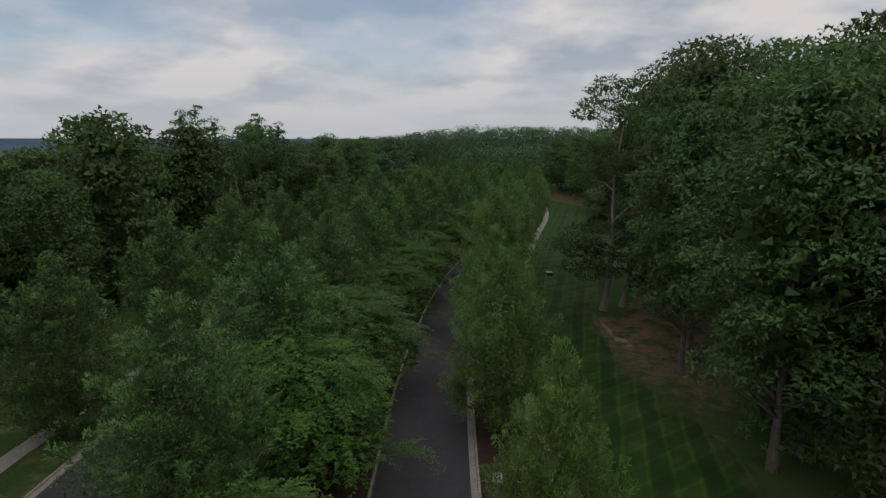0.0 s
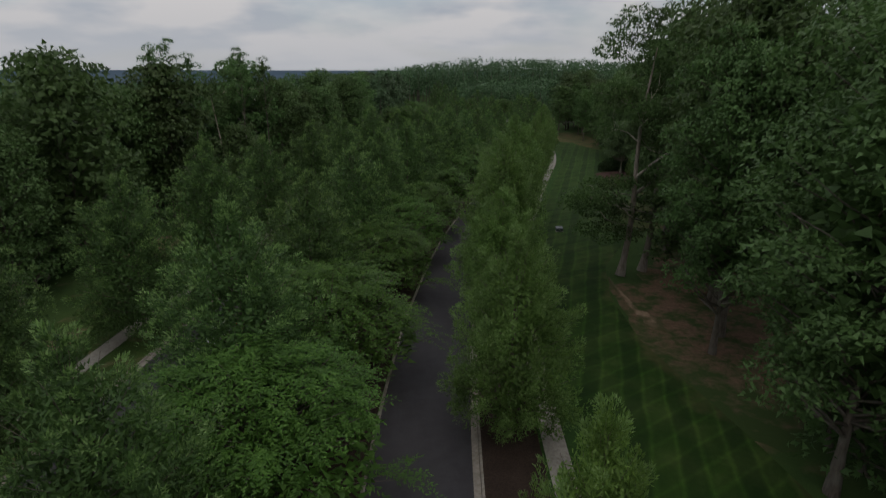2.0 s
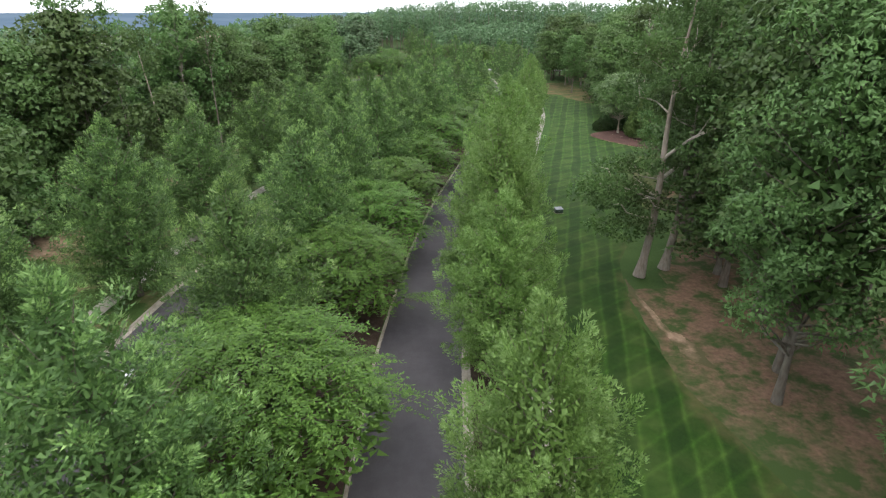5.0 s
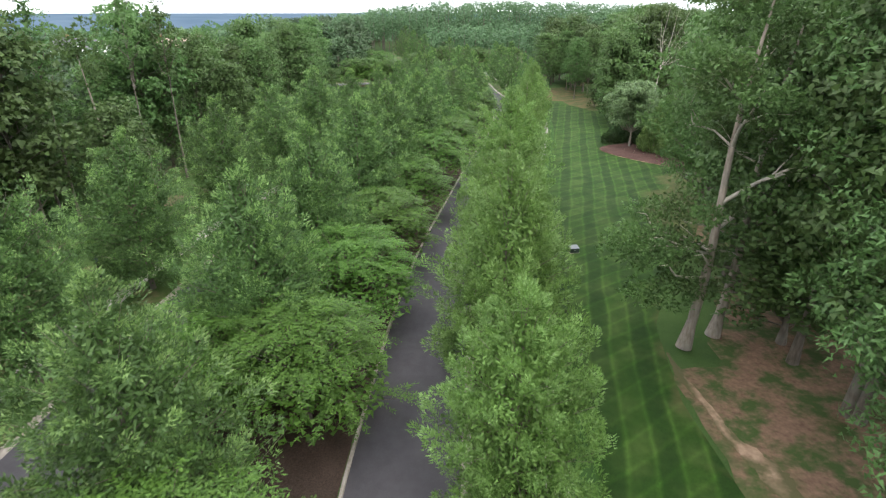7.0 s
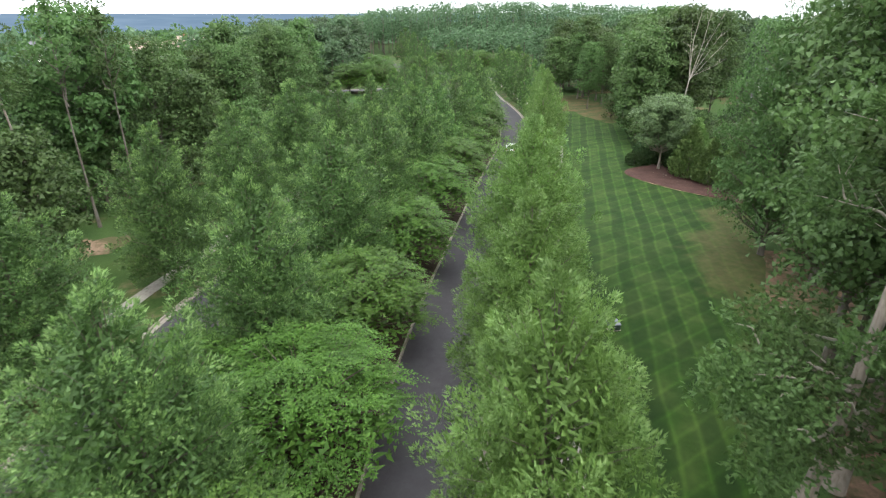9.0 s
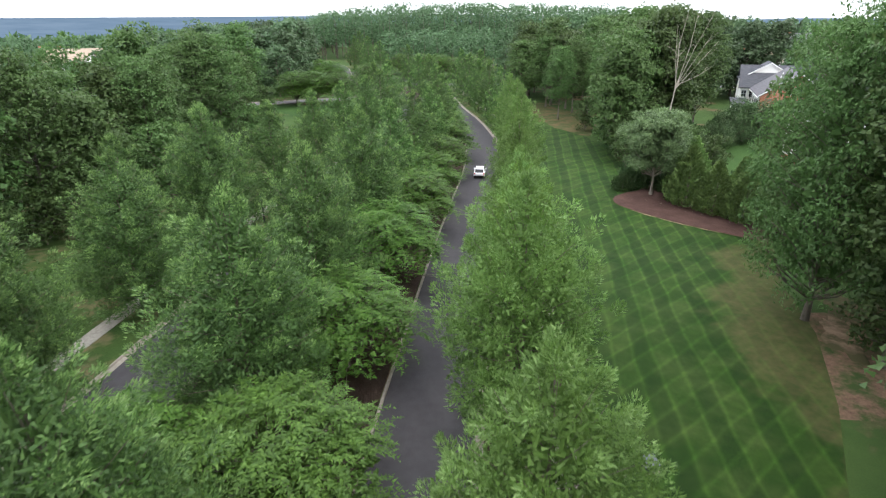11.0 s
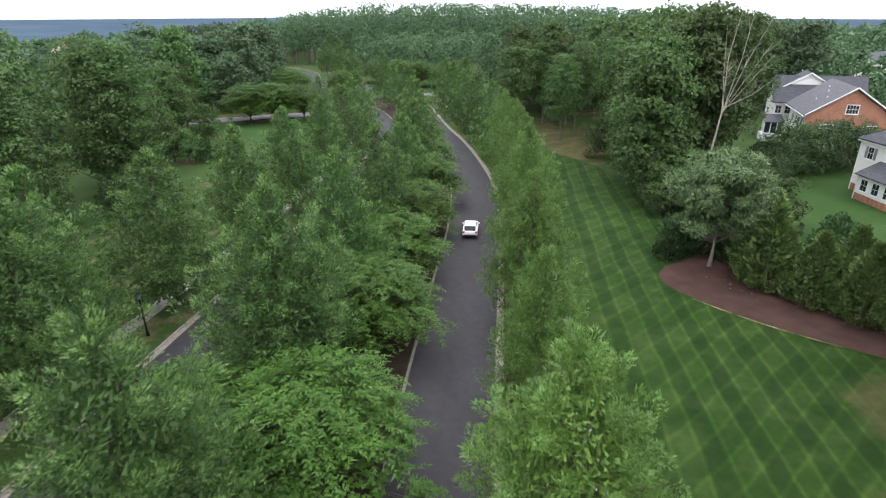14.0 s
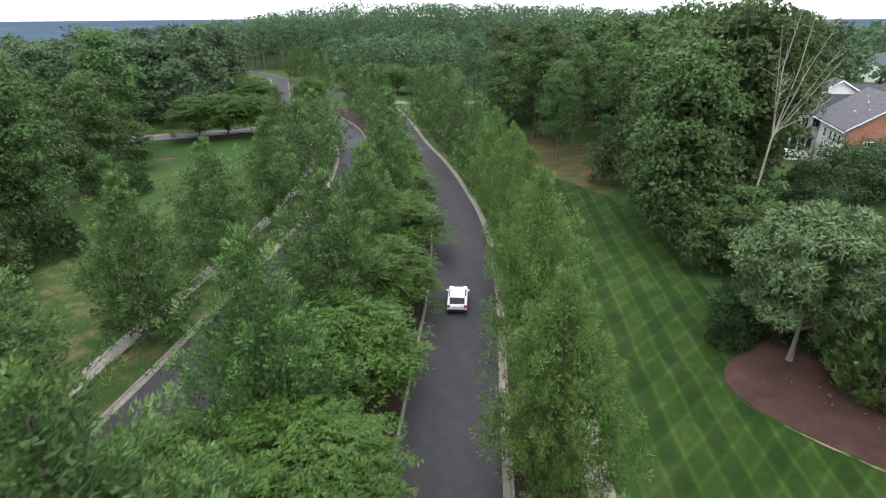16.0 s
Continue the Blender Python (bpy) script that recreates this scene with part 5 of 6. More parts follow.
for i, (x, y, h) in enumerate([(20, 246, 14), (18, 262, 13), (16, 284, 15), (6, 322, 15), (1, 352, 16), (-6, 372, 15), (-4, 400, 17), (33, 256, 13), (34, 272, 14), (36, 246, 15), (-2, 238, 12), (3, 246, 12), (-17.6, 137.5, 15.5), (-22.2, 124.5, 14.8)]):
    plant("willow_far", i, x, y, h, 15.5, 930 + i, 0.95)


# ---- evergreens in the bed, pine, single trees ----
for i, (x, y, h) in enumerate([(46.4, 139.2, 8.0), (48.0, 135.2, 6.8), (50.0, 131.6, 7.0), (52.0, 128.6, 6.4), (48.6, 142.8, 8.4), (54.0, 126.2, 6.6), (51.6, 135.0, 7.2), (57.0, 124.6, 6.6)]):
    plant("arbor", i, x, y, h, 6.2, 600 + i, 1.15, 0.1)
plant("pine", 0, 43.6, 144.2, 12.8, 11.0, 610, 0.95, 0.15)
for i, (x, y, h) in enumerate([(40.6, 147.6, 2.4), (42.6, 149.2, 3.0), (45.4, 148.2, 3.2), (47.2, 146.0, 3.0), (43.8, 150.4, 3.6), (46.8, 153.2, 3.2), (55.0, 186.2, 3.5), (60, 146, 3.4), (63.5, 149, 3.0), (70, 172, 3.4), (74, 176, 3.8), (66, 168, 3.6), (58, 152, 3.0), (-22, 205, 3.4), (-24, 180, 5.2), (-27, 176, 4.6), (66, 176, 4.2), (69, 179, 3.8), (63, 172, 3.6), (76, 181, 4.0)]):
    plant("shrub", i, x, y, h, 1.6, 620 + i, 0.8, 0.03)
for i, (x, y, h, k) in enumerate([(50.2, 210.3, 18, "tall"), (51.7, 194.2, 8, "small"), (48.4, 168.5, 21, "oak"), (51.4, 173.5, 23, "oak"), (53.6, 180, 23, "oak"), (48.5, 165, 9, "small"), (50.5, 163, 8, "small"), (52.5, 168, 10, "small"), (50.6, 176.5, 10, "small"), (53.0, 183, 10, "small"), (50.2, 158.5, 7.5, "small"), (46.8, 160.5, 7, "small"), (54.8, 162.5, 8.5, "small"), (53.1, 231.2, 20, "tall"), (57, 219, 20, "tall"), (61, 207, 21, "tall"), (44.5, 101, 25, "oak"), (50, 108, 25, "oak"),
                                  (59.5, 174, 26, "oak"), (62.5, 181, 27, "oak"), (66, 188, 26, "oak"), (59, 186, 25, "oak"), (69, 196, 26, "oak"), (63, 195, 27, "oak"), (57, 179, 25, "oak"), (74, 204, 25, "oak"), (-37, 158, 19, "oak"), (-23.6, 170, 6.5, "small"), (-27, 150, 11, "small"), (-33, 143, 17, "oak"), (-34.5, 103, 15.5, "oak"), (-45, 75, 26.5, "oak"), (-45, 100, 26, "oak"), (-43, 130, 26.5, "oak"), (-60, 95, 26, "oak")]):
    plant(k, i, x, y, h, {"oak": 24, "tall": 28, "small": 9}[k], 640 + i)


for i, (x, y, h) in enumerate([(-46.0, 100, 28.3), (-44.2, 101, 28.6), (-42.5, 105, 27.2), (-39.2, 120, 28.0), (-36.8, 126, 27.0), (-47.5, 140, 27.5), (-52.5, 152, 27.0)]):
    plant("thin", i, x, y, h, 28, 680 + i, 1.0)
plant("fine", 0, 24.2, 52.8, 27, 26, 659, 0.95, 0.05)
plant("fine", 0, 23.4, 35.5, 28.4, 26, 663, 1.12, 0.05)
plant("fine", 0, 26.2, 40.0, 15, 26, 661, 1.4, 0.05, "low dense oak at the edge of the wood")
plant("fine", 0, 29.5, 63.5, 31, 26, 662, 1.0, 0.05)
plant("broad", 0, 40.2, 107.3, 26.5, 26.5, 655, 0.76, 0.05)
plant("tall", 1, 70.5, 181.0, 26, 28, 658, 0.85, 0.05)
plant("oak", 3, 52.5, 124.0, 25, 24, 657, 0.95, 0.05, "tall oak at the end of the mulch bed")
plant("oak", 2, 30.2, 73.0, 14.5, 24, 656, 1.65, 0.05, "low-branched dark oak behind the pale trunks")


for i, (x, y, h, w) in enumerate([(76, 176, 7.0, 1.0), (80.5, 178, 8.6, 1.05), (85.5, 178, 7.4, 1.1), (90.5, 179.5, 8.4, 1.05), (95.5, 178, 7.0, 1.1), (71, 172, 5.2, 1.1)]):
    plant("garden", i, x, y, h, 7, 670 + i, w, 0.05)


# ---- the large oaks beside the lawn ----
def veteran_oak(name, x, y, seed, height, lean, label):
    """An old oak with a pale trunk, forked dead limbs and clumps of leaves."""
    rng = np.random.default_rng(seed)
    root = thing(name, label, "tree")
    t = np.linspace(0, 1, 14)
    p = np.stack([lean * height * t + 0.35 * np.sin(t * 7), 0.3 * np.sin(t * 5 + 1), t * height * 0.86], 1)
    r = 0.42 * (1 - 0.85 * t) + 0.22 * np.exp(-t * height / 0.6)
    part("trunk", mesh_of("trunk", *tube(p, r, 12), M_BARK_PALE, True), None, root, "pale peeling trunk")
    tips = []
    for i, (h, az, reach, rise, rad) in enumerate([(0.42, 0.2, 7.0, 5.0, 0.2), (0.66, 2.6, 3.2, 2.8, 0.09), (0.62, 4.4, 5.0, 4.5, 0.15), (0.48, 5.4, 6.0, 5.5, 0.17), (0.7, 0.9, 4.5, 5.5, 0.14), (0.33, 3.3, 6.5, 2.0, 0.13), (0.76, 3.6, 4.5, 4.0, 0.12)]):
        k = int(h * 13)
        s = p[k]
        e = s + np.array([reach * math.cos(az), reach * math.sin(az), rise])
        m1 = s + (e - s) * 0.35 + rng.normal(0, 0.35, 3)
        m2 = s + (e - s) * 0.7 + rng.normal(0, 0.45, 3)
        pieces = [tube([s, m1, m2, e], [rad, rad * 0.75, rad * 0.5, rad * 0.15], 7)]
        for j in range(3):
            q = m2 + rng.normal(0, 1.0, 3) * np.array([1.2, 1.2, 0.8]) + (e - s) * 0.18
            pieces.append(tube([m1 + (m2 - m1) * rng.random(), (m2 + q) / 2 + rng.normal(0, 0.25, 3), q], [rad * 0.4, rad * 0.25, rad * 0.06], 5))
            tips.append(q)
        tips.append(e)
        part("limb", mesh_of("limb", *joined(pieces), M_BARE, True), None, root, "bare weathered limb")
    for twig in ([(0.2, 0, 6.4), (-1.8, -1.6, 7.2), (-3.4, -2.8, 8.0), (-4.2, -3.2, 9.0), (-4.7, -2.9, 8.8)], [(0.3, 0.1, 8.6), (-1.6, 0.6, 9.6), (-3.4, 1.6, 9.7), (-3.9, 2.1, 10.8), (-4.6, 2.3, 10.9)]):
        part("limb", mesh_of("limb", *tube(twig, [0.1, 0.085, 0.07, 0.05, 0.015], 6), M_BARE, True), None, root, "twisted bare pale branch")
    base, lean_v = [], []
    tips = [q for q in tips if rng.random() < 0.85] + [np.array([-4.4, -0.6, 8.4]), np.array([-6.4, -1.4, 9.6]), np.array([-3.4, 2.6, 11.0]), np.array([-2.8, -1.4, 5.6]), np.array([-5.6, -3.2, 7.0]), np.array([2.5, 0.5, 9.5]), np.array([-1.2, -1.6, 12.0]), np.array([-3.4, 0.0, 27.6]), np.array([-2.2, 0.8, 29.2]), np.array([-4.2, -0.8, 26.2]), np.array([-1.0, 0.5, 30.2]), p[-1], p[-2] + np.array([1.2, 0.6, 0.4]), p[-2] + np.array([-1.3, 0.3, 0.2])]
    for q in tips:
        n = 300
        d = unit(rng.normal(size=(n, 3)))
        base.append(q + d * (1.4 * rng.uniform(0.7, 1.25) * (1 - 0.4 * rng.random(n) ** 2) * (1 + 0.35 * np.sin(d[:, 0] * 6 + q[0]) * np.cos(d[:, 1] * 5)))[:, None] * np.array([1.25, 1.25, 0.55]))
        lean_v.append(d * 0.4 + rng.normal(0, 0.6, (n, 3)))
    base, lean_v = np.concatenate(base), np.concatenate(lean_v)
    n = len(base)
    part("crown", mesh_of("crown", *blades(rng, base, lean_v, rng.uniform(0.22, 0.42, n), rng.uniform(0.14, 0.26, n)), M_OAK), None, root)
    root.location = (x, y, 0.05)
    return root


veteran_oak("veteran_oak", 22.0, 72.6, 7, 31, 0.035, "old oak with pale trunk and bare broken limbs")
veteran_oak("veteran_oak", 25.2, 74.2, 9, 28, 0.04, "old grey-barked oak standing behind the pale oak")


def dead_tree(x, y, height, seed):
    """A bare tree: one slim trunk that forks into a fan of rising stems with fine twigs."""
    rng = np.random.default_rng(seed)
    root = thing("dead_tree", "bare dead tree with slim forked grey limbs among oaks", "tree")
    fork = np.array([0.9, 0.1, height * 0.44])
    part("trunk", mesh_of("trunk", *tube([(0, 0, 0), (0.25, 0.1, height * 0.2), fork, fork + np.array([0.5, 0, 2.0])], [0.19, 0.15, 0.12, 0.09], 8), M_BARE, True), None, root)
    for lean, side, top, thick in ((0.02, 0.0, 1.0, 0.085), (0.16, 0.3, 0.97, 0.075), (0.34, -0.4, 0.92, 0.06), (-0.12, 0.4, 0.86, 0.06), (0.85, 0.3, 0.74, 0.055), (-0.2, -0.6, 0.7, 0.045), (2.0, 0.4, 0.6, 0.055), (0.42, -1.0, 0.8, 0.045)):
        start = fork + np.array([0.3, 0, 1.3]) * rng.random()
        rise = height * top - start[2]
        e = start + np.array([lean * rise + 0.4, side * 2.0, rise])
        m = start + (e - start) * 0.5 + rng.normal(0, 0.28, 3)
        bits = [tube([start, m, e], [thick, thick * 0.6, 0.012], 6)]
        for j in range(6):
            g = rng.uniform(0.25, 0.92)
            s = m + (e - m) * (g * 2 - 1) if g > 0.5 else start + (m - start) * g * 2
            w = rng.uniform(1.2, 3.6) * (1.1 - 0.5 * g)
            q = s + np.array([w * rng.choice((-0.45, 0.6)), w * rng.normal(0, 0.35), w * rng.uniform(0.4, 0.95)])
            bits.append(tube([s, (s + q) / 2 + rng.normal(0, 0.12, 3), q], [0.028, 0.018, 0.006], 4))
        part("limb", mesh_of("limb", *joined(bits), M_BARE, True), None, root)
    root.location = (x, y, 0)
    return root


dead_tree(56.4, 166.5, 28.0, 3)


def leaning_trunk(x, y, tilt, height):
    root = thing("leaning_tree", "slim tree with a bare leaning grey trunk before the wood", "tree")
    rng = np.random.default_rng(8)
    t = np.linspace(0, 1, 9)
    p = np.stack([tilt * t, 2.0 * t, height * t], 1)
    part("trunk", mesh_of("trunk", *tube(p, 0.24 * (1 - 0.75 * t), 8), M_BARK_PALE, True), None, root)
    base, lean = [], []
    for i in range(12):
        q = p[-1] + rng.normal(0, 1.6, 3)
        d = unit(rng.normal(size=(200, 3)))
        base.append(q + d * 1.3)
        lean.append(d + rng.normal(0, 0.6, (200, 3)))
    base, lean = np.concatenate(base), np.concatenate(lean)
    n = len(base)
    part("crown", mesh_of("crown", *blades(rng, base, lean, rng.uniform(0.3, 0.5, n), rng.uniform(0.2, 0.3, n)), M_OAK), None, root)
    root.location = (x, y, 0)


leaning_trunk(-36.9, 156.0, -5.0, 19)
leaning_trunk(-40.5, 113.0, -3.0, 20)


# ---- houses ----
def gable_roof(bm, x0, x1, y0, y1, z0, rise, axis, eave=0.45, thick=0.25):
    """A gable roof with overhang; its ridge runs along axis (0 x, 1 y)."""
    if axis == 0:
        mid, half = (y0 + y1) / 2, (y1 - y0) / 2
    else:
        mid, half = (x0 + x1) / 2, (x1 - x0) / 2
    k = rise / half
    lo = z0 - eave * k
    prof = [(mid - half - eave, lo), (mid, z0 + rise), (mid + half + eave, lo), (mid + half + eave, lo + thick), (mid, z0 + rise + thick * 1.2), (mid - half - eave, lo + thick)]
    return prism(bm, prof, axis, (x0 if axis == 0 else y0) - eave, (x1 if axis == 0 else y1) + eave)


def gable_wall(bm, a, b, z0, z1, rise, axis, at, thick=0.2):
    """A wall from a to b with a gable above it, standing across axis at the place at."""
    return prism(bm, [(a, z0), (b, z0), (b, z1), ((a + b) / 2, z1 + rise), (a, z1)], axis, at, at + thick)


def hip_roof(bm, x0, x1, y0, y1, z0, rise, eave=0.45):
    x0, x1, y0, y1 = x0 - eave, x1 + eave, y0 - eave, y1 + eave
    w = min(x1 - x0, y1 - y0) / 2
    long_x = (x1 - x0) > (y1 - y0)
    r = [(x0 + w, (y0 + y1) / 2), (x1 - w, (y0 + y1) / 2)] if long_x else [((x0 + x1) / 2, y0 + w), ((x0 + x1) / 2, y1 - w)]
    v = [bm.verts.new((*p, z0)) for p in ((x0, y0), (x1, y0), (x1, y1), (x0, y1))]
    u = [bm.verts.new((*p, z0 - 0.22)) for p in ((x0, y0), (x1, y0), (x1, y1), (x0, y1))]
    t = [bm.verts.new((*p, z0 + rise)) for p in r]
    if long_x:
        fs = [(v[0], v[1], t[1], t[0]), (v[1], v[2], t[1]), (v[2], v[3], t[0], t[1]), (v[3], v[0], t[0])]
    else:
        fs = [(v[0], v[1], t[0]), (v[1], v[2], t[1], t[0]), (v[2], v[3], t[1]), (v[3], v[0], t[0], t[1])]
    for f in fs:
        bm.faces.new(f)
    for i in range(4):
        bm.faces.new((u[i], u[(i + 1) % 4], v[(i + 1) % 4], v[i]))
    bm.faces.new(u[::-1])
    bmesh.ops.recalc_face_normals(bm, faces=bm.faces)
    return bm


def window(house, face, along, z, at, w=1.0, h=1.6, panes=2, shutters=False):
    """A window in a wall: face 'x-' or 'y-' names the way it looks; at is the wall's plane."""
    def b(a0, a1, d0, d1, z0, z1):
        return new_box(at - d1, at - d0, a0, a1, z0, z1) if face == "x-" else new_box(a0, a1, at - d1, at - d0, z0, z1)
    frame_ = part("window", b(along - w / 2 - 0.09, along + w / 2 + 0.09, 0.0, 0.05, z - 0.09, z + h + 0.09), M_TRIM, house, "white-framed window")
    n = max(1, panes)
    for i in range(n):
        for j in range(2):
            a0 = along - w / 2 + w * i / n + 0.03
            part("pane", b(a0, a0 + w / n - 0.06, 0.055, 0.075, z + h * j / 2 + 0.03, z + h * (j + 1) / 2 - 0.03), M_GLASS, frame_)
    part("sill", b(along - w / 2 - 0.15, along + w / 2 + 0.15, 0.0, 0.14, z - 0.16, z - 0.092), M_TRIM, frame_)
    if shutters:
        for s in (-1, 1):
            c = along + s * (w / 2 + 0.36)
            part("shutter", b(c - 0.24, c + 0.24, 0.0, 0.06, z, z + h), M_SHUTTER, house)
    return frame_


M_SHUTTER = plain("shutter_grey", (0.2, 0.2, 0.19), 0.6)


def brick_house():
    h = thing("brick_house", "two-storey house with brick gable, white siding and grey shingle roof", "house")
    part("wall", gable_wall(bmesh.new(), 0, 14, -1.2, 6.6, 4.8, 1, 0, 0.3), M_BRICK, h, "red brick gable wall")
    part("wall", new_box(0, 0.25, 0.3, 13.5, -1.2, 6.6), M_SIDING, h, "white siding wall")
    part("wall", new_box(13.75, 14, 0.3, 13.5, -1.2, 6.6), M_SIDING, h)
    part("wall", gable_wall(bmesh.new(), 0.25, 13.75, -1.2, 6.6, 4.6, 1, 13.3, 0.2), M_SIDING, h)
    r = part("roof", gable_roof(bmesh.new(), 0, 14, 0, 16.5, 6.62, 4.85, 1), M_SHINGLE, h, "grey shingle roof")
    for x, y, z in ((3.6, 4, 9.2), (4.6, 8, 9.9), (2.6, 7, 8.5), (5.4, 11, 10.4)):
        part("vent_pipe", new_box(x - 0.07, x + 0.07, y - 0.07, y + 0.07, z - 0.5, z + 0.45), M_TRIM, r)
    for s in (-1, 1):
        prof = [(7 + s * 7.5, 6.46), (7, 11.6), (7, 11.85), (7 + s * 7.5, 6.68)]
        part("bargeboard", prism(bmesh.new(), prof, 1, -0.52, -0.44), M_TRIM, h, "white bargeboard")
    part("gutter", new_box(-0.62, -0.46, -0.4, 16.8, 6.2, 6.36), M_TRIM, h)
    for x, z in ((7.0, 7.1), (3.6, 3.4), (10.4, 3.4), (3.6, 0.4), (10.4, 0.4)):
        window(h, "y-", x, z, 0, 1.9, 1.55, 4)
    for y in (2.6, 4.8, 7.0, 10.2):
        window(h, "x-", y, 3.9, 0, 0.9, 1.5, 2)
        window(h, "x-", y, 0.8, 0, 0.9, 1.6, 2)
    part("wing_wall", new_box(-2.6, 12, 16.9, 25, -1.2, 6.9), M_SIDING, h, "white rear wing")
    part("wing_gable", gable_wall(bmesh.new(), 16.9, 25, 6.9, 6.92, 4.3, 0, -2.6, 0.2), M_SIDING, h)
    part("wing_roof", gable_roof(bmesh.new(), -2.6, 14, 16.9, 25, 6.95, 4.6, 0), M_SHINGLE_DARK, h, "dark shingle roof of the wing")
    part("cross_gable", gable_wall(bmesh.new(), -2.8, 10.2, 6.9, 8.5, 3.7, 1, 19.4, 0.2), M_SIDING, h, "white cross gable")
    part("cross_roof", gable_roof(bmesh.new(), -2.8, 10.2, 19.4, 24.6, 8.55, 3.8, 1, 0.3), M_SHINGLE_DARK, h)
    for s in (-1, 1):
        prof = [(3.7 + s * 6.9, 8.2), (3.7, 12.3), (3.7, 12.6), (3.7 + s * 6.9, 8.5)]
        part("bargeboard", prism(bmesh.new(), prof, 1, 19.0, 19.08), M_TRIM, h, "white bargeboard")
    for x in (-1.6, 0.2):
        window(h, "y-", x, 4.3, 16.9, 1.1, 1.6, 2)
    part("porch_roof", prism(bmesh.new(), [(12.2, 2.9), (16.88, 3.9), (16.88, 4.05), (12.2, 3.05)], 0, -4.6, -0.75), M_SHINGLE_DARK, h)
    for x in (-4.4, -3.2, -2.0, -0.9):
        part("porch_post", new_box(x - 0.09, x + 0.09, 12.4, 12.58, -1.2, 2.95), M_TRIM, h)
    part("porch_floor", new_box(-4.6, -0.75, 12.3, 16.88, -1.2, 0.3), M_TRIM, h)
    part("porch_screen", new_box(-4.3, -1.0, 12.47, 12.51, 0.75, 2.9), M_GLASS, h, "dark porch screens")
    h.matrix_basis = pose(90.4, 188.6, 1.2, 0, 0, -28)
    return h


brick_house()


def white_house():
    h = thing("white_house", "two-storey white siding house with dark hip roof on brick footing", "house")
    part("footing", new_box(-0.06, 13, -0.06, 14, 0, 1.1), M_BRICK, h, "red brick footing")
    part("wall", new_box(0, 13, 0, 14, 1.1, 7.8), M_SIDING, h, "white siding walls")
    part("roof", hip_roof(bmesh.new(), 0, 13, 0, 14, 8.0, 4.4), M_SHINGLE_DARK, h, "dark hip roof")
    part("fascia", new_box(-0.4, 13.4, -0.4, 14.4, 7.6, 7.775), M_TRIM, h)
    part("bay_footing", new_box(-3.0, -0.06, 1.5, 9.2, 0, 1.05), M_BRICK, h)
    part("bay_wall", new_box(-2.95, 0, 1.6, 9.1, 1.05, 3.7), M_SIDING, h, "single-storey bay")
    part("bay_roof", prism(bmesh.new(), [(-3.4, 3.65), (0.02, 5.3), (0.02, 5.45), (-3.4, 3.8)], 1, 1.2, 9.5), M_SHINGLE_DARK, h)
    for y in (11.6,):
        window(h, "x-", y, 5.3, 0, 1.0, 1.7, 2, True)
        window(h, "x-", y, 1.9, 0, 1.0, 1.7, 2)
    for y in (2.8, 6.0):
        window(h, "x-", y, 5.6, 0, 1.0, 1.5, 2, True)
    for y in (3.2, 5.4, 7.6):
        window(h, "x-", y, 1.6, -2.95, 1.2, 1.6, 2)
    part("downpipe", new_box(-0.12, -0.02, 13.8, 13.92, 0.1, 7.6), M_TRIM, h)
    part("downpipe", new_box(-3.07, -2.97, 9.0, 9.1, 0.1, 3.6), M_TRIM, h)
    h.matrix_basis = pose(80.6, 153.8, 0, 0, 0, -7)
    return h


white_house()


def far_house(x, y, turn, w, d, wall, roof, label, chimney=True, z=0.0, high=6.2):
    h = thing("far_house", label, "house", "houses among the trees")
    part("wall", new_box(0, w, 0, d, 0, high), wall, h)
    part("roof", gable_roof(bmesh.new(), 0, w, 0, d, high, 3.6, 0), roof, h)
    part("gable", gable_wall(bmesh.new(), 0, d, high, high + 0.05, 3.4, 0, 0.0), wall, h)
    part("gable", gable_wall(bmesh.new(), 0, d, high, high + 0.05, 3.4, 0, w - 0.2), wall, h)
    part("front_gable", gable_wall(bmesh.new(), w * 0.55, w * 0.9, 0, high, 2.6, 1, -1.2, 1.3), M_SIDING, h, "white front gable")
    part("front_roof", gable_roof(bmesh.new(), w * 0.55, w * 0.9, -1.2, d * 0.45, high + 0.02, 2.7, 1), roof, h)
    for k in range(3):
        window(h, "y-", w * (0.1 + 0.16 * k), 3.7, 0, 1.0, 1.5, 2)
    window(h, "y-", w * 0.725, 3.7, -1.2, 1.4, 1.5, 2)
    if chimney:
        part("chimney", new_box(w * 0.2, w * 0.2 + 0.9, d * 0.5, d * 0.5 + 0.9, high, high + 5.0), M_BRICK, h)
    h.matrix_basis = pose(x, y, z, 0, 0, turn)
    return h


far_house(158, 296, 10, 20, 12, M_SIDING, M_SHINGLE_TAN, "house with a tan shingle roof among trees")
far_house(196, 345, -14, 22, 12, M_SIDING, M_SHINGLE, "white house with grey roof among far trees")
far_house(262, 408, 8, 24, 13, M_SIDING, M_SHINGLE, "white house with grey roof among far trees", z=3)
far_house(216, 300, 25, 20, 12, M_SIDING, M_SHINGLE_DARK, "white house with dark roof among far trees")
far_house(-150, 428, -8, 22, 12, M_BRICK, M_SHINGLE_TAN, "brick house with tan roof above the far trees", z=2)
far_house(-190, 424, 5, 18, 12, M_SIDING, M_SHINGLE, "pale house with grey roof above the far trees", z=-1)
far_house(-98, 262, 20, 18, 11, M_SIDING, M_SHINGLE_TAN, "pale house with tan roof among trees", z=6)
far_house(-140, 270, -10, 18, 11, M_SIDING, M_SHINGLE, "pale house with grey roof among trees", z=6)


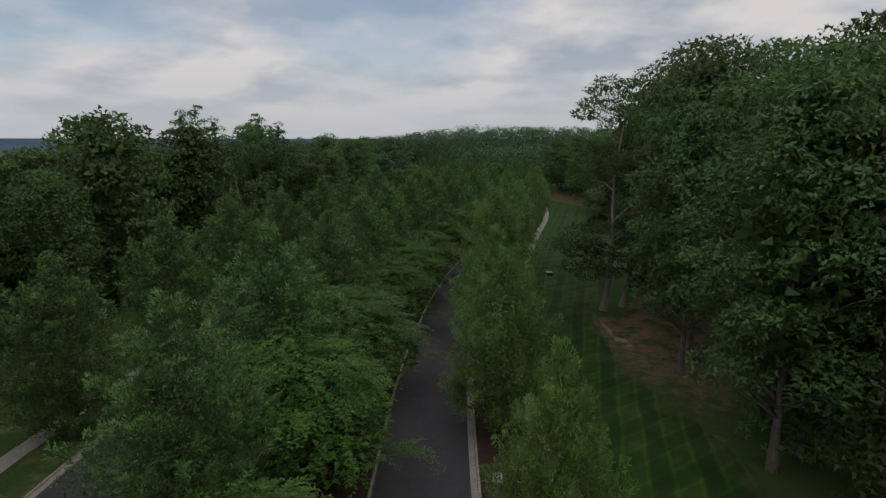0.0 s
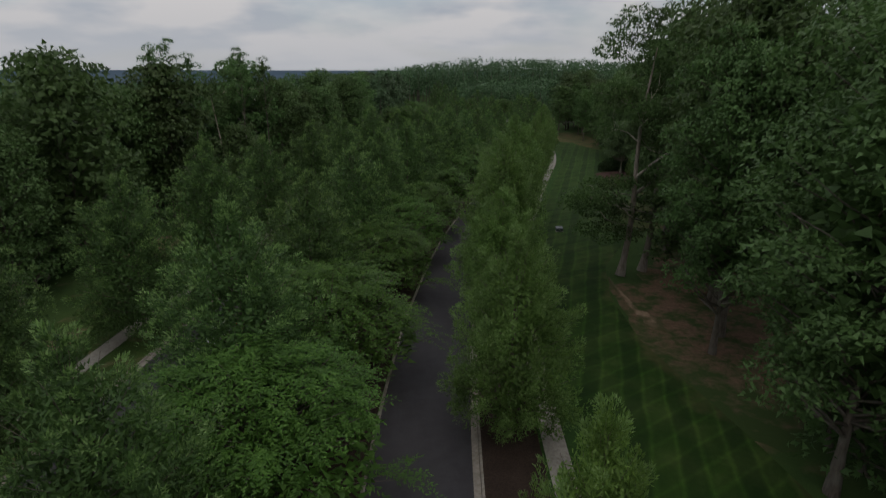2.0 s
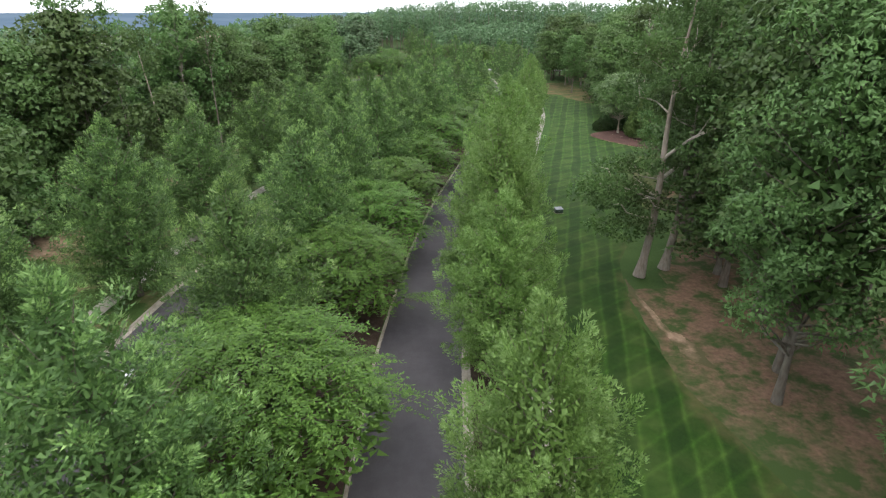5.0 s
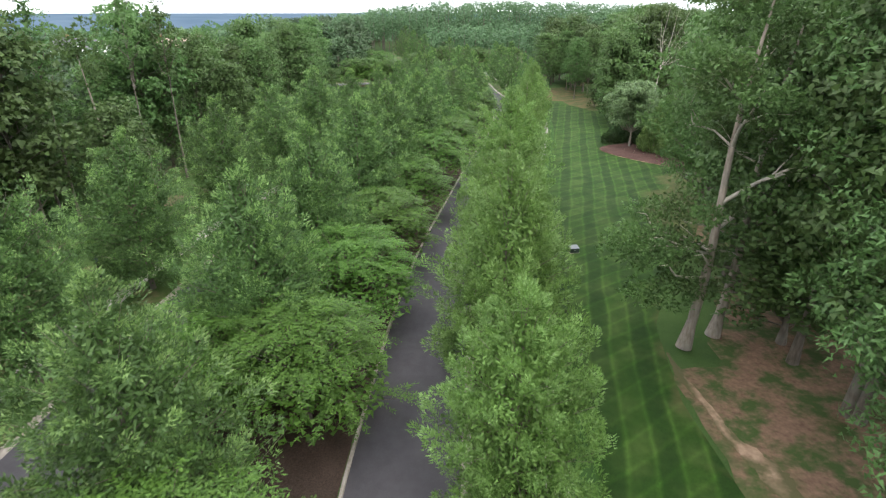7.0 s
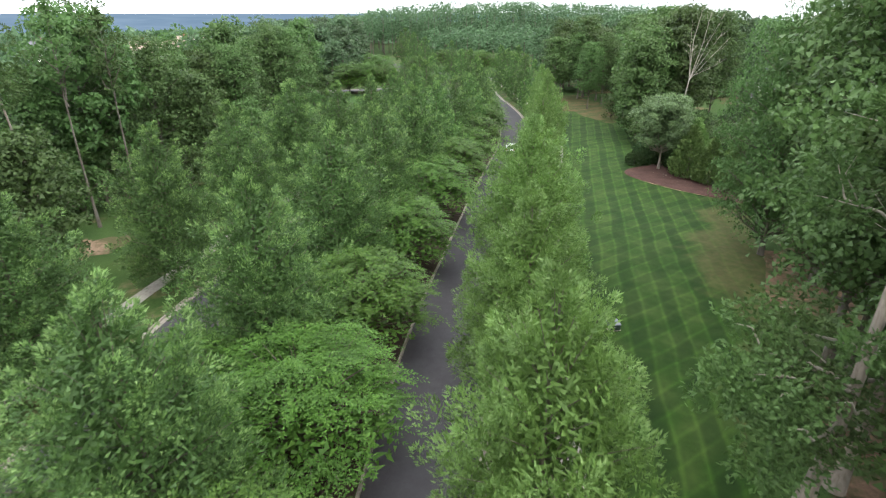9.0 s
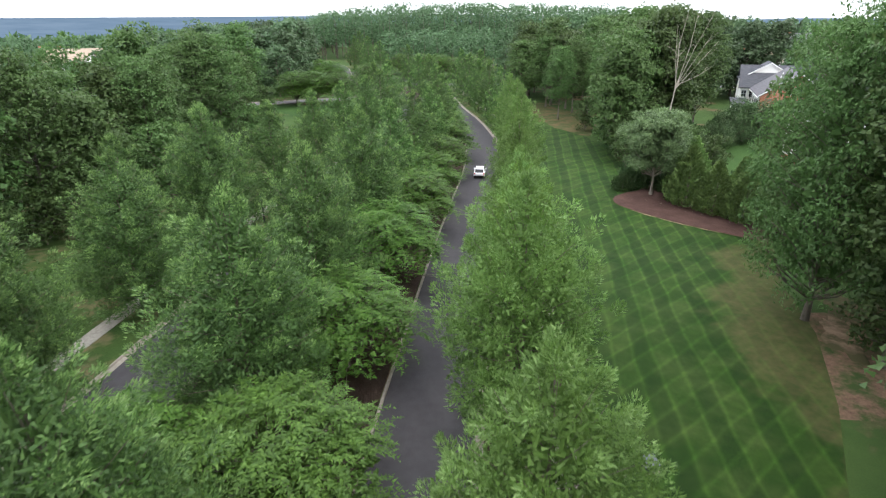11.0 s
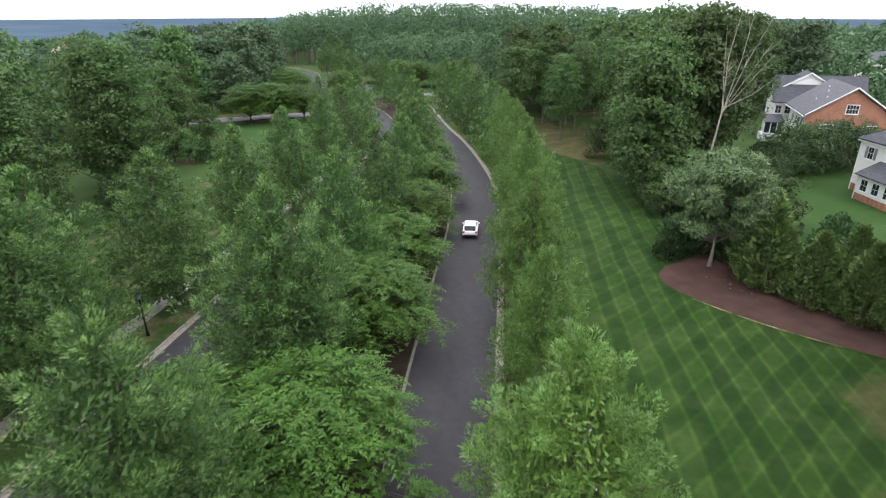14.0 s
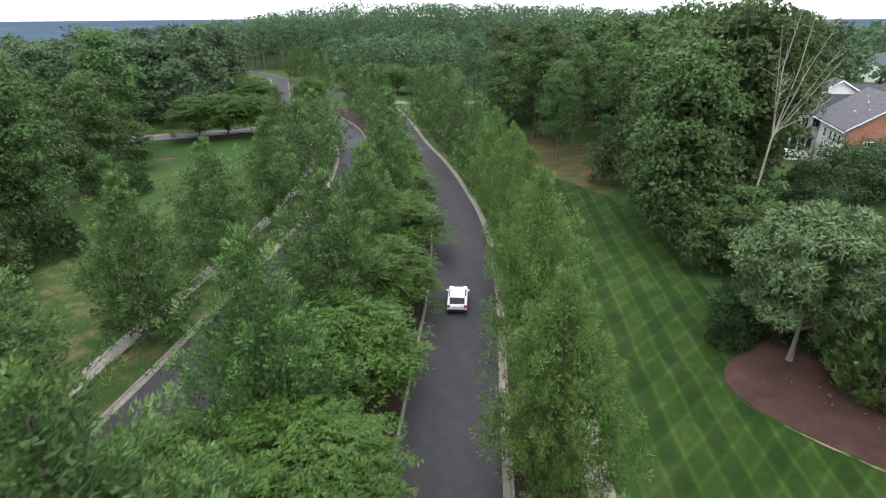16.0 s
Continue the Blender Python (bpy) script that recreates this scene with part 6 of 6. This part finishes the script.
# ---- street furniture ----
def lamp_post(x, y, z=0.15):
    """A black post lamp with a lantern head."""
    root = thing("lamp_post", "black iron post lamp with lantern head beside the footpath", "street lamp", "post lamps along the footpath")
    bm = bmesh.new()
    bmesh.ops.create_cone(bm, cap_ends=True, segments=12, radius1=0.1, radius2=0.075, depth=3.6, matrix=Matrix.Translation((0, 0, 1.8)))
    part("post", bm, M_BLACK, root)
    bm = bmesh.new()
    bmesh.ops.create_cone(bm, cap_ends=True, segments=12, radius1=0.17, radius2=0.09, depth=0.6, matrix=Matrix.Translation((0, 0, 0.3)))
    part("base", bm, M_BLACK, root)
    bm = bmesh.new()
    bmesh.ops.create_cone(bm, cap_ends=True, segments=8, radius1=0.12, radius2=0.2, depth=0.42, matrix=Matrix.Translation((0, 0, 3.82)))
    head = part("lantern", bm, M_LANTERN, root, "frosted lantern glass")
    bm = bmesh.new()
    bmesh.ops.create_cone(bm, cap_ends=True, segments=8, radius1=0.26, radius2=0.05, depth=0.2, matrix=Matrix.Translation((0, 0, 4.13)))
    part("cap", bm, M_BLACK, head)
    root.location = (x, y, z)
    return root


M_LANTERN = plain("lantern_glass", (0.16, 0.19, 0.24), 0.25)
for x, y in ((-30.4, 47.6), (-29.0, 84.0), (-12.3, 139.2), (-34.4, 12.0), (3.6, 196.0)):
    lamp_post(x, y)


def sign_text(words, size, x, y, z, parent):
    cu = bpy.data.curves.new("lettering", "FONT")
    cu.body, cu.size, cu.align_x, cu.extrude = words, size, "CENTER", 0.002
    me_ob = new("lettering", cu)
    me = bpy.data.meshes.new_from_object(me_ob)
    bpy.data.objects.remove(me_ob)
    me.materials.append(M_INK)
    ob = new("lettering", me)
    ob.parent = parent
    ob.matrix_basis = pose(x, y, z, 90, 0, 0)
    return ob


def speed_sign(x, y):
    root = thing("speed_limit_sign", "white speed limit sign with black lettering on a steel post", "road sign")
    part("post", new_box(-0.03, 0.03, 0.02, 0.07, 0, 2.75), M_STEEL, root)
    plate = part("plate", new_box(-0.3, 0.3, 0, 0.015, 2.0, 2.76, 0.005), M_SIGN, root)
    for dx0, dx1, z0, z1 in ((-0.28, 0.28, 2.735, 2.745), (-0.28, 0.28, 2.015, 2.025), (-0.28, -0.27, 2.025, 2.735), (0.27, 0.28, 2.025, 2.735)):
        part("border", new_box(dx0, dx1, -0.004, 0, z0, z1), M_INK, plate)
    sign_text("SPEED", 0.17, 0, -0.003, 2.585, plate)
    sign_text("LIMIT", 0.17, 0, -0.003, 2.44, plate)
    sign_text("25", 0.46, 0, -0.003, 2.06, plate)
    root.location = (x, y, 0.15)
    return root


speed_sign(3.40, 30.90)


def utility_box(x, y):
    """A low green equipment cabinet with a pale sloping lid."""
    root = thing("utility_box", "dark green utility cabinet with a pale sloping lid on the lawn", "utility box")
    part("plinth", new_box(-0.85, 0.85, -0.7, 0.7, 0, 0.12, 0.02), M_CONC, root)
    part("body", prism(bmesh.new(), [(-0.6, 0.12), (0.6, 0.12), (0.6, 0.95), (-0.6, 0.8)], 0, -0.75, 0.75), M_BOX, root, "dark green metal body")
    lid = part("lid", prism(bmesh.new(), [(-0.66, 0.79), (0.66, 0.955), (0.66, 1.02), (-0.66, 0.86)], 0, -0.8, 0.8), M_LID, root, "pale grey lid")
    part("handle", new_box(-0.12, 0.12, -0.63, -0.6, 0.5, 0.56), M_STEEL, root)
    part("hinge", new_box(-0.5, 0.5, 0.66, 0.7, 0.94, 0.98), M_STEEL, lid)
    root.matrix_basis = Matrix.LocRotScale((x, y, 0.1), Euler((0, 0, 0.1)), (0.66, 0.66, 0.72))
    return root


M_BOX = plain("box_green", (0.03, 0.05, 0.035), 0.55)
M_LID = plain("lid_grey", (0.12, 0.135, 0.15), 0.5)
utility_box(18.2, 92.2)


# ---- cars ----
def car(name, x, y, turn, paint, label):
    """A small sport-utility car; it faces along its own y."""
    root = thing(name, label, "car")
    low = [(-2.15, 0.42), (-2.2, 0.75), (-2.12, 1.0), (-1.9, 1.06), (0.75, 1.04), (1.75, 0.92), (2.1, 0.75), (2.18, 0.5), (2.1, 0.32), (-2.05, 0.32)]
    bm = prism(bmesh.new(), low, 0, -0.9, 0.9)
    bmesh.ops.bevel(bm, geom=list(bm.edges), offset=0.07, segments=2, affect="EDGES")
    body_ = part("body", bm, paint, root)
    bm = bmesh.new()
    lower, upper = [(-0.84, -2.02), (0.84, -2.02), (0.84, 1.0), (-0.84, 1.0)], [(-0.64, -1.62), (0.64, -1.62), (0.64, 0.1), (-0.64, 0.1)]
    a, b = [bm.verts.new((*p, 1.0)) for p in lower], [bm.verts.new((*p, 1.56)) for p in upper]
    for i in range(4):
        bm.faces.new((a[i], a[(i + 1) % 4], b[(i + 1) % 4], b[i]))
    bm.faces.new(b)
    bm.faces.new(a[::-1])
    part("cabin_glass", bm, M_CARGLASS, root, "dark tinted glass")
    bm = new_box(-0.68, 0.68, -1.72, 0.16, 1.54, 1.62)
    bmesh.ops.bevel(bm, geom=list(bm.edges), offset=0.05, segments=2, affect="EDGES")
    part("roof", bm, paint, root)
    for s in (-1, 1):
        part("roof_rail", new_box(s * 0.6 - 0.025, s * 0.6 + 0.025, -1.5, 0.0, 1.625, 1.67), M_STEEL, root)
        part("pillar", prism(bmesh.new(), [(-2.04, 1.0), (-1.9, 1.0), (-1.5, 1.57), (-1.64, 1.57)], 0, s * 0.75 - 0.06, s * 0.75 + 0.06), paint, root)
        part("mirror", new_box(s * 1.0 - 0.11, s * 1.0 + 0.11, 0.62, 0.78, 1.0, 1.16, 0.03), paint, root)
        part("tail_light", new_box(s * 0.76 - 0.12, s * 0.76 + 0.12, -2.215, -2.1, 0.78, 1.02, 0.01), M_RED, root, "red tail light")
        part("headlight", new_box(s * 0.66 - 0.18, s * 0.66 + 0.18, 2.02, 2.14, 0.66, 0.8, 0.01), M_SIGN, root)
        for w in (-1.32, 1.34):
            bm = bmesh.new()
            bmesh.ops.create_cone(bm, cap_ends=True, segments=20, radius1=0.34, radius2=0.34, depth=0.22, matrix=pose(s * 0.82, w, 0.34, 0, 90, 0))
            wheel = part("wheel", bm, M_TYRE, root)
            bm = bmesh.new()
            bmesh.ops.create_cone(bm, cap_ends=True, segments=16, radius1=0.21, radius2=0.21, depth=0.24, matrix=pose(s * 0.82, w, 0.34, 0, 90, 0))
            part("rim", bm, M_STEEL, wheel)
    part("rear_bumper", new_box(-0.82, 0.82, -2.26, -2.1, 0.36, 0.58, 0.03), M_TYRE, root)
    part("number_plate", new_box(-0.25, 0.25, -2.225, -2.17, 0.8, 0.92), M_SIGN, root)
    root.matrix_basis = pose(x, y, 0.07, 0, 0, turn)
    return root


car("white_car", 20.1, 158.8, -14, M_CARWHITE, "white sport-utility car with roof rails on the asphalt")
car("silver_car", -21.0, 54.6, 173, M_CARSILVER, "silver car on the far carriageway")


def fence_panel(x, y, turn, n, label):
    root = thing("fence", label, "fence")
    for i in range(n + 1):
        part("post", new_box(i * 2.4 - 0.06, i * 2.4 + 0.06, -0.06, 0.06, 0, 1.35), M_TIMBER, root)
    for i in range(n):
        for z in (0.35, 0.75, 1.15):
            part("rail", new_box(i * 2.4 + 0.06, i * 2.4 + 2.34, -0.025, 0.025, z - 0.06, z + 0.06), M_TIMBER, root)
    root.matrix_basis = pose(x, y, 0, 0, 0, turn)


fence_panel(62, 244, -20, 5, "weathered timber rail fence behind the trees")


def bark_chips():
    """Pale chips and dropped twigs scattered on the mulch."""
    rng = np.random.default_rng(91)
    n = 26
    t = rng.random(n)
    x, y = 38.2 + 10.5 * t ** 1.1 + rng.uniform(0.3, 2.6, n), 143.2 - 15.0 * t + rng.uniform(-0.4, 1.6, n)
    base = np.stack([x, y, np.full(n, 0.235)], 1)
    along = rng.normal(size=(n, 3)) * np.array([1, 1, 0.15])
    v, f = blades(rng, base, along, rng.uniform(0.12, 0.4, n), rng.uniform(0.05, 0.12, n), np.tile(np.array([0, 0, 1.0]), (n, 1)), 0.2)
    tagged(new("bark_chips", mesh_of("bark_chips", v, f, M_BARE)), "pale bark chips and twigs scattered on the mulch", "wood chips", kind="stuff")


bark_chips()
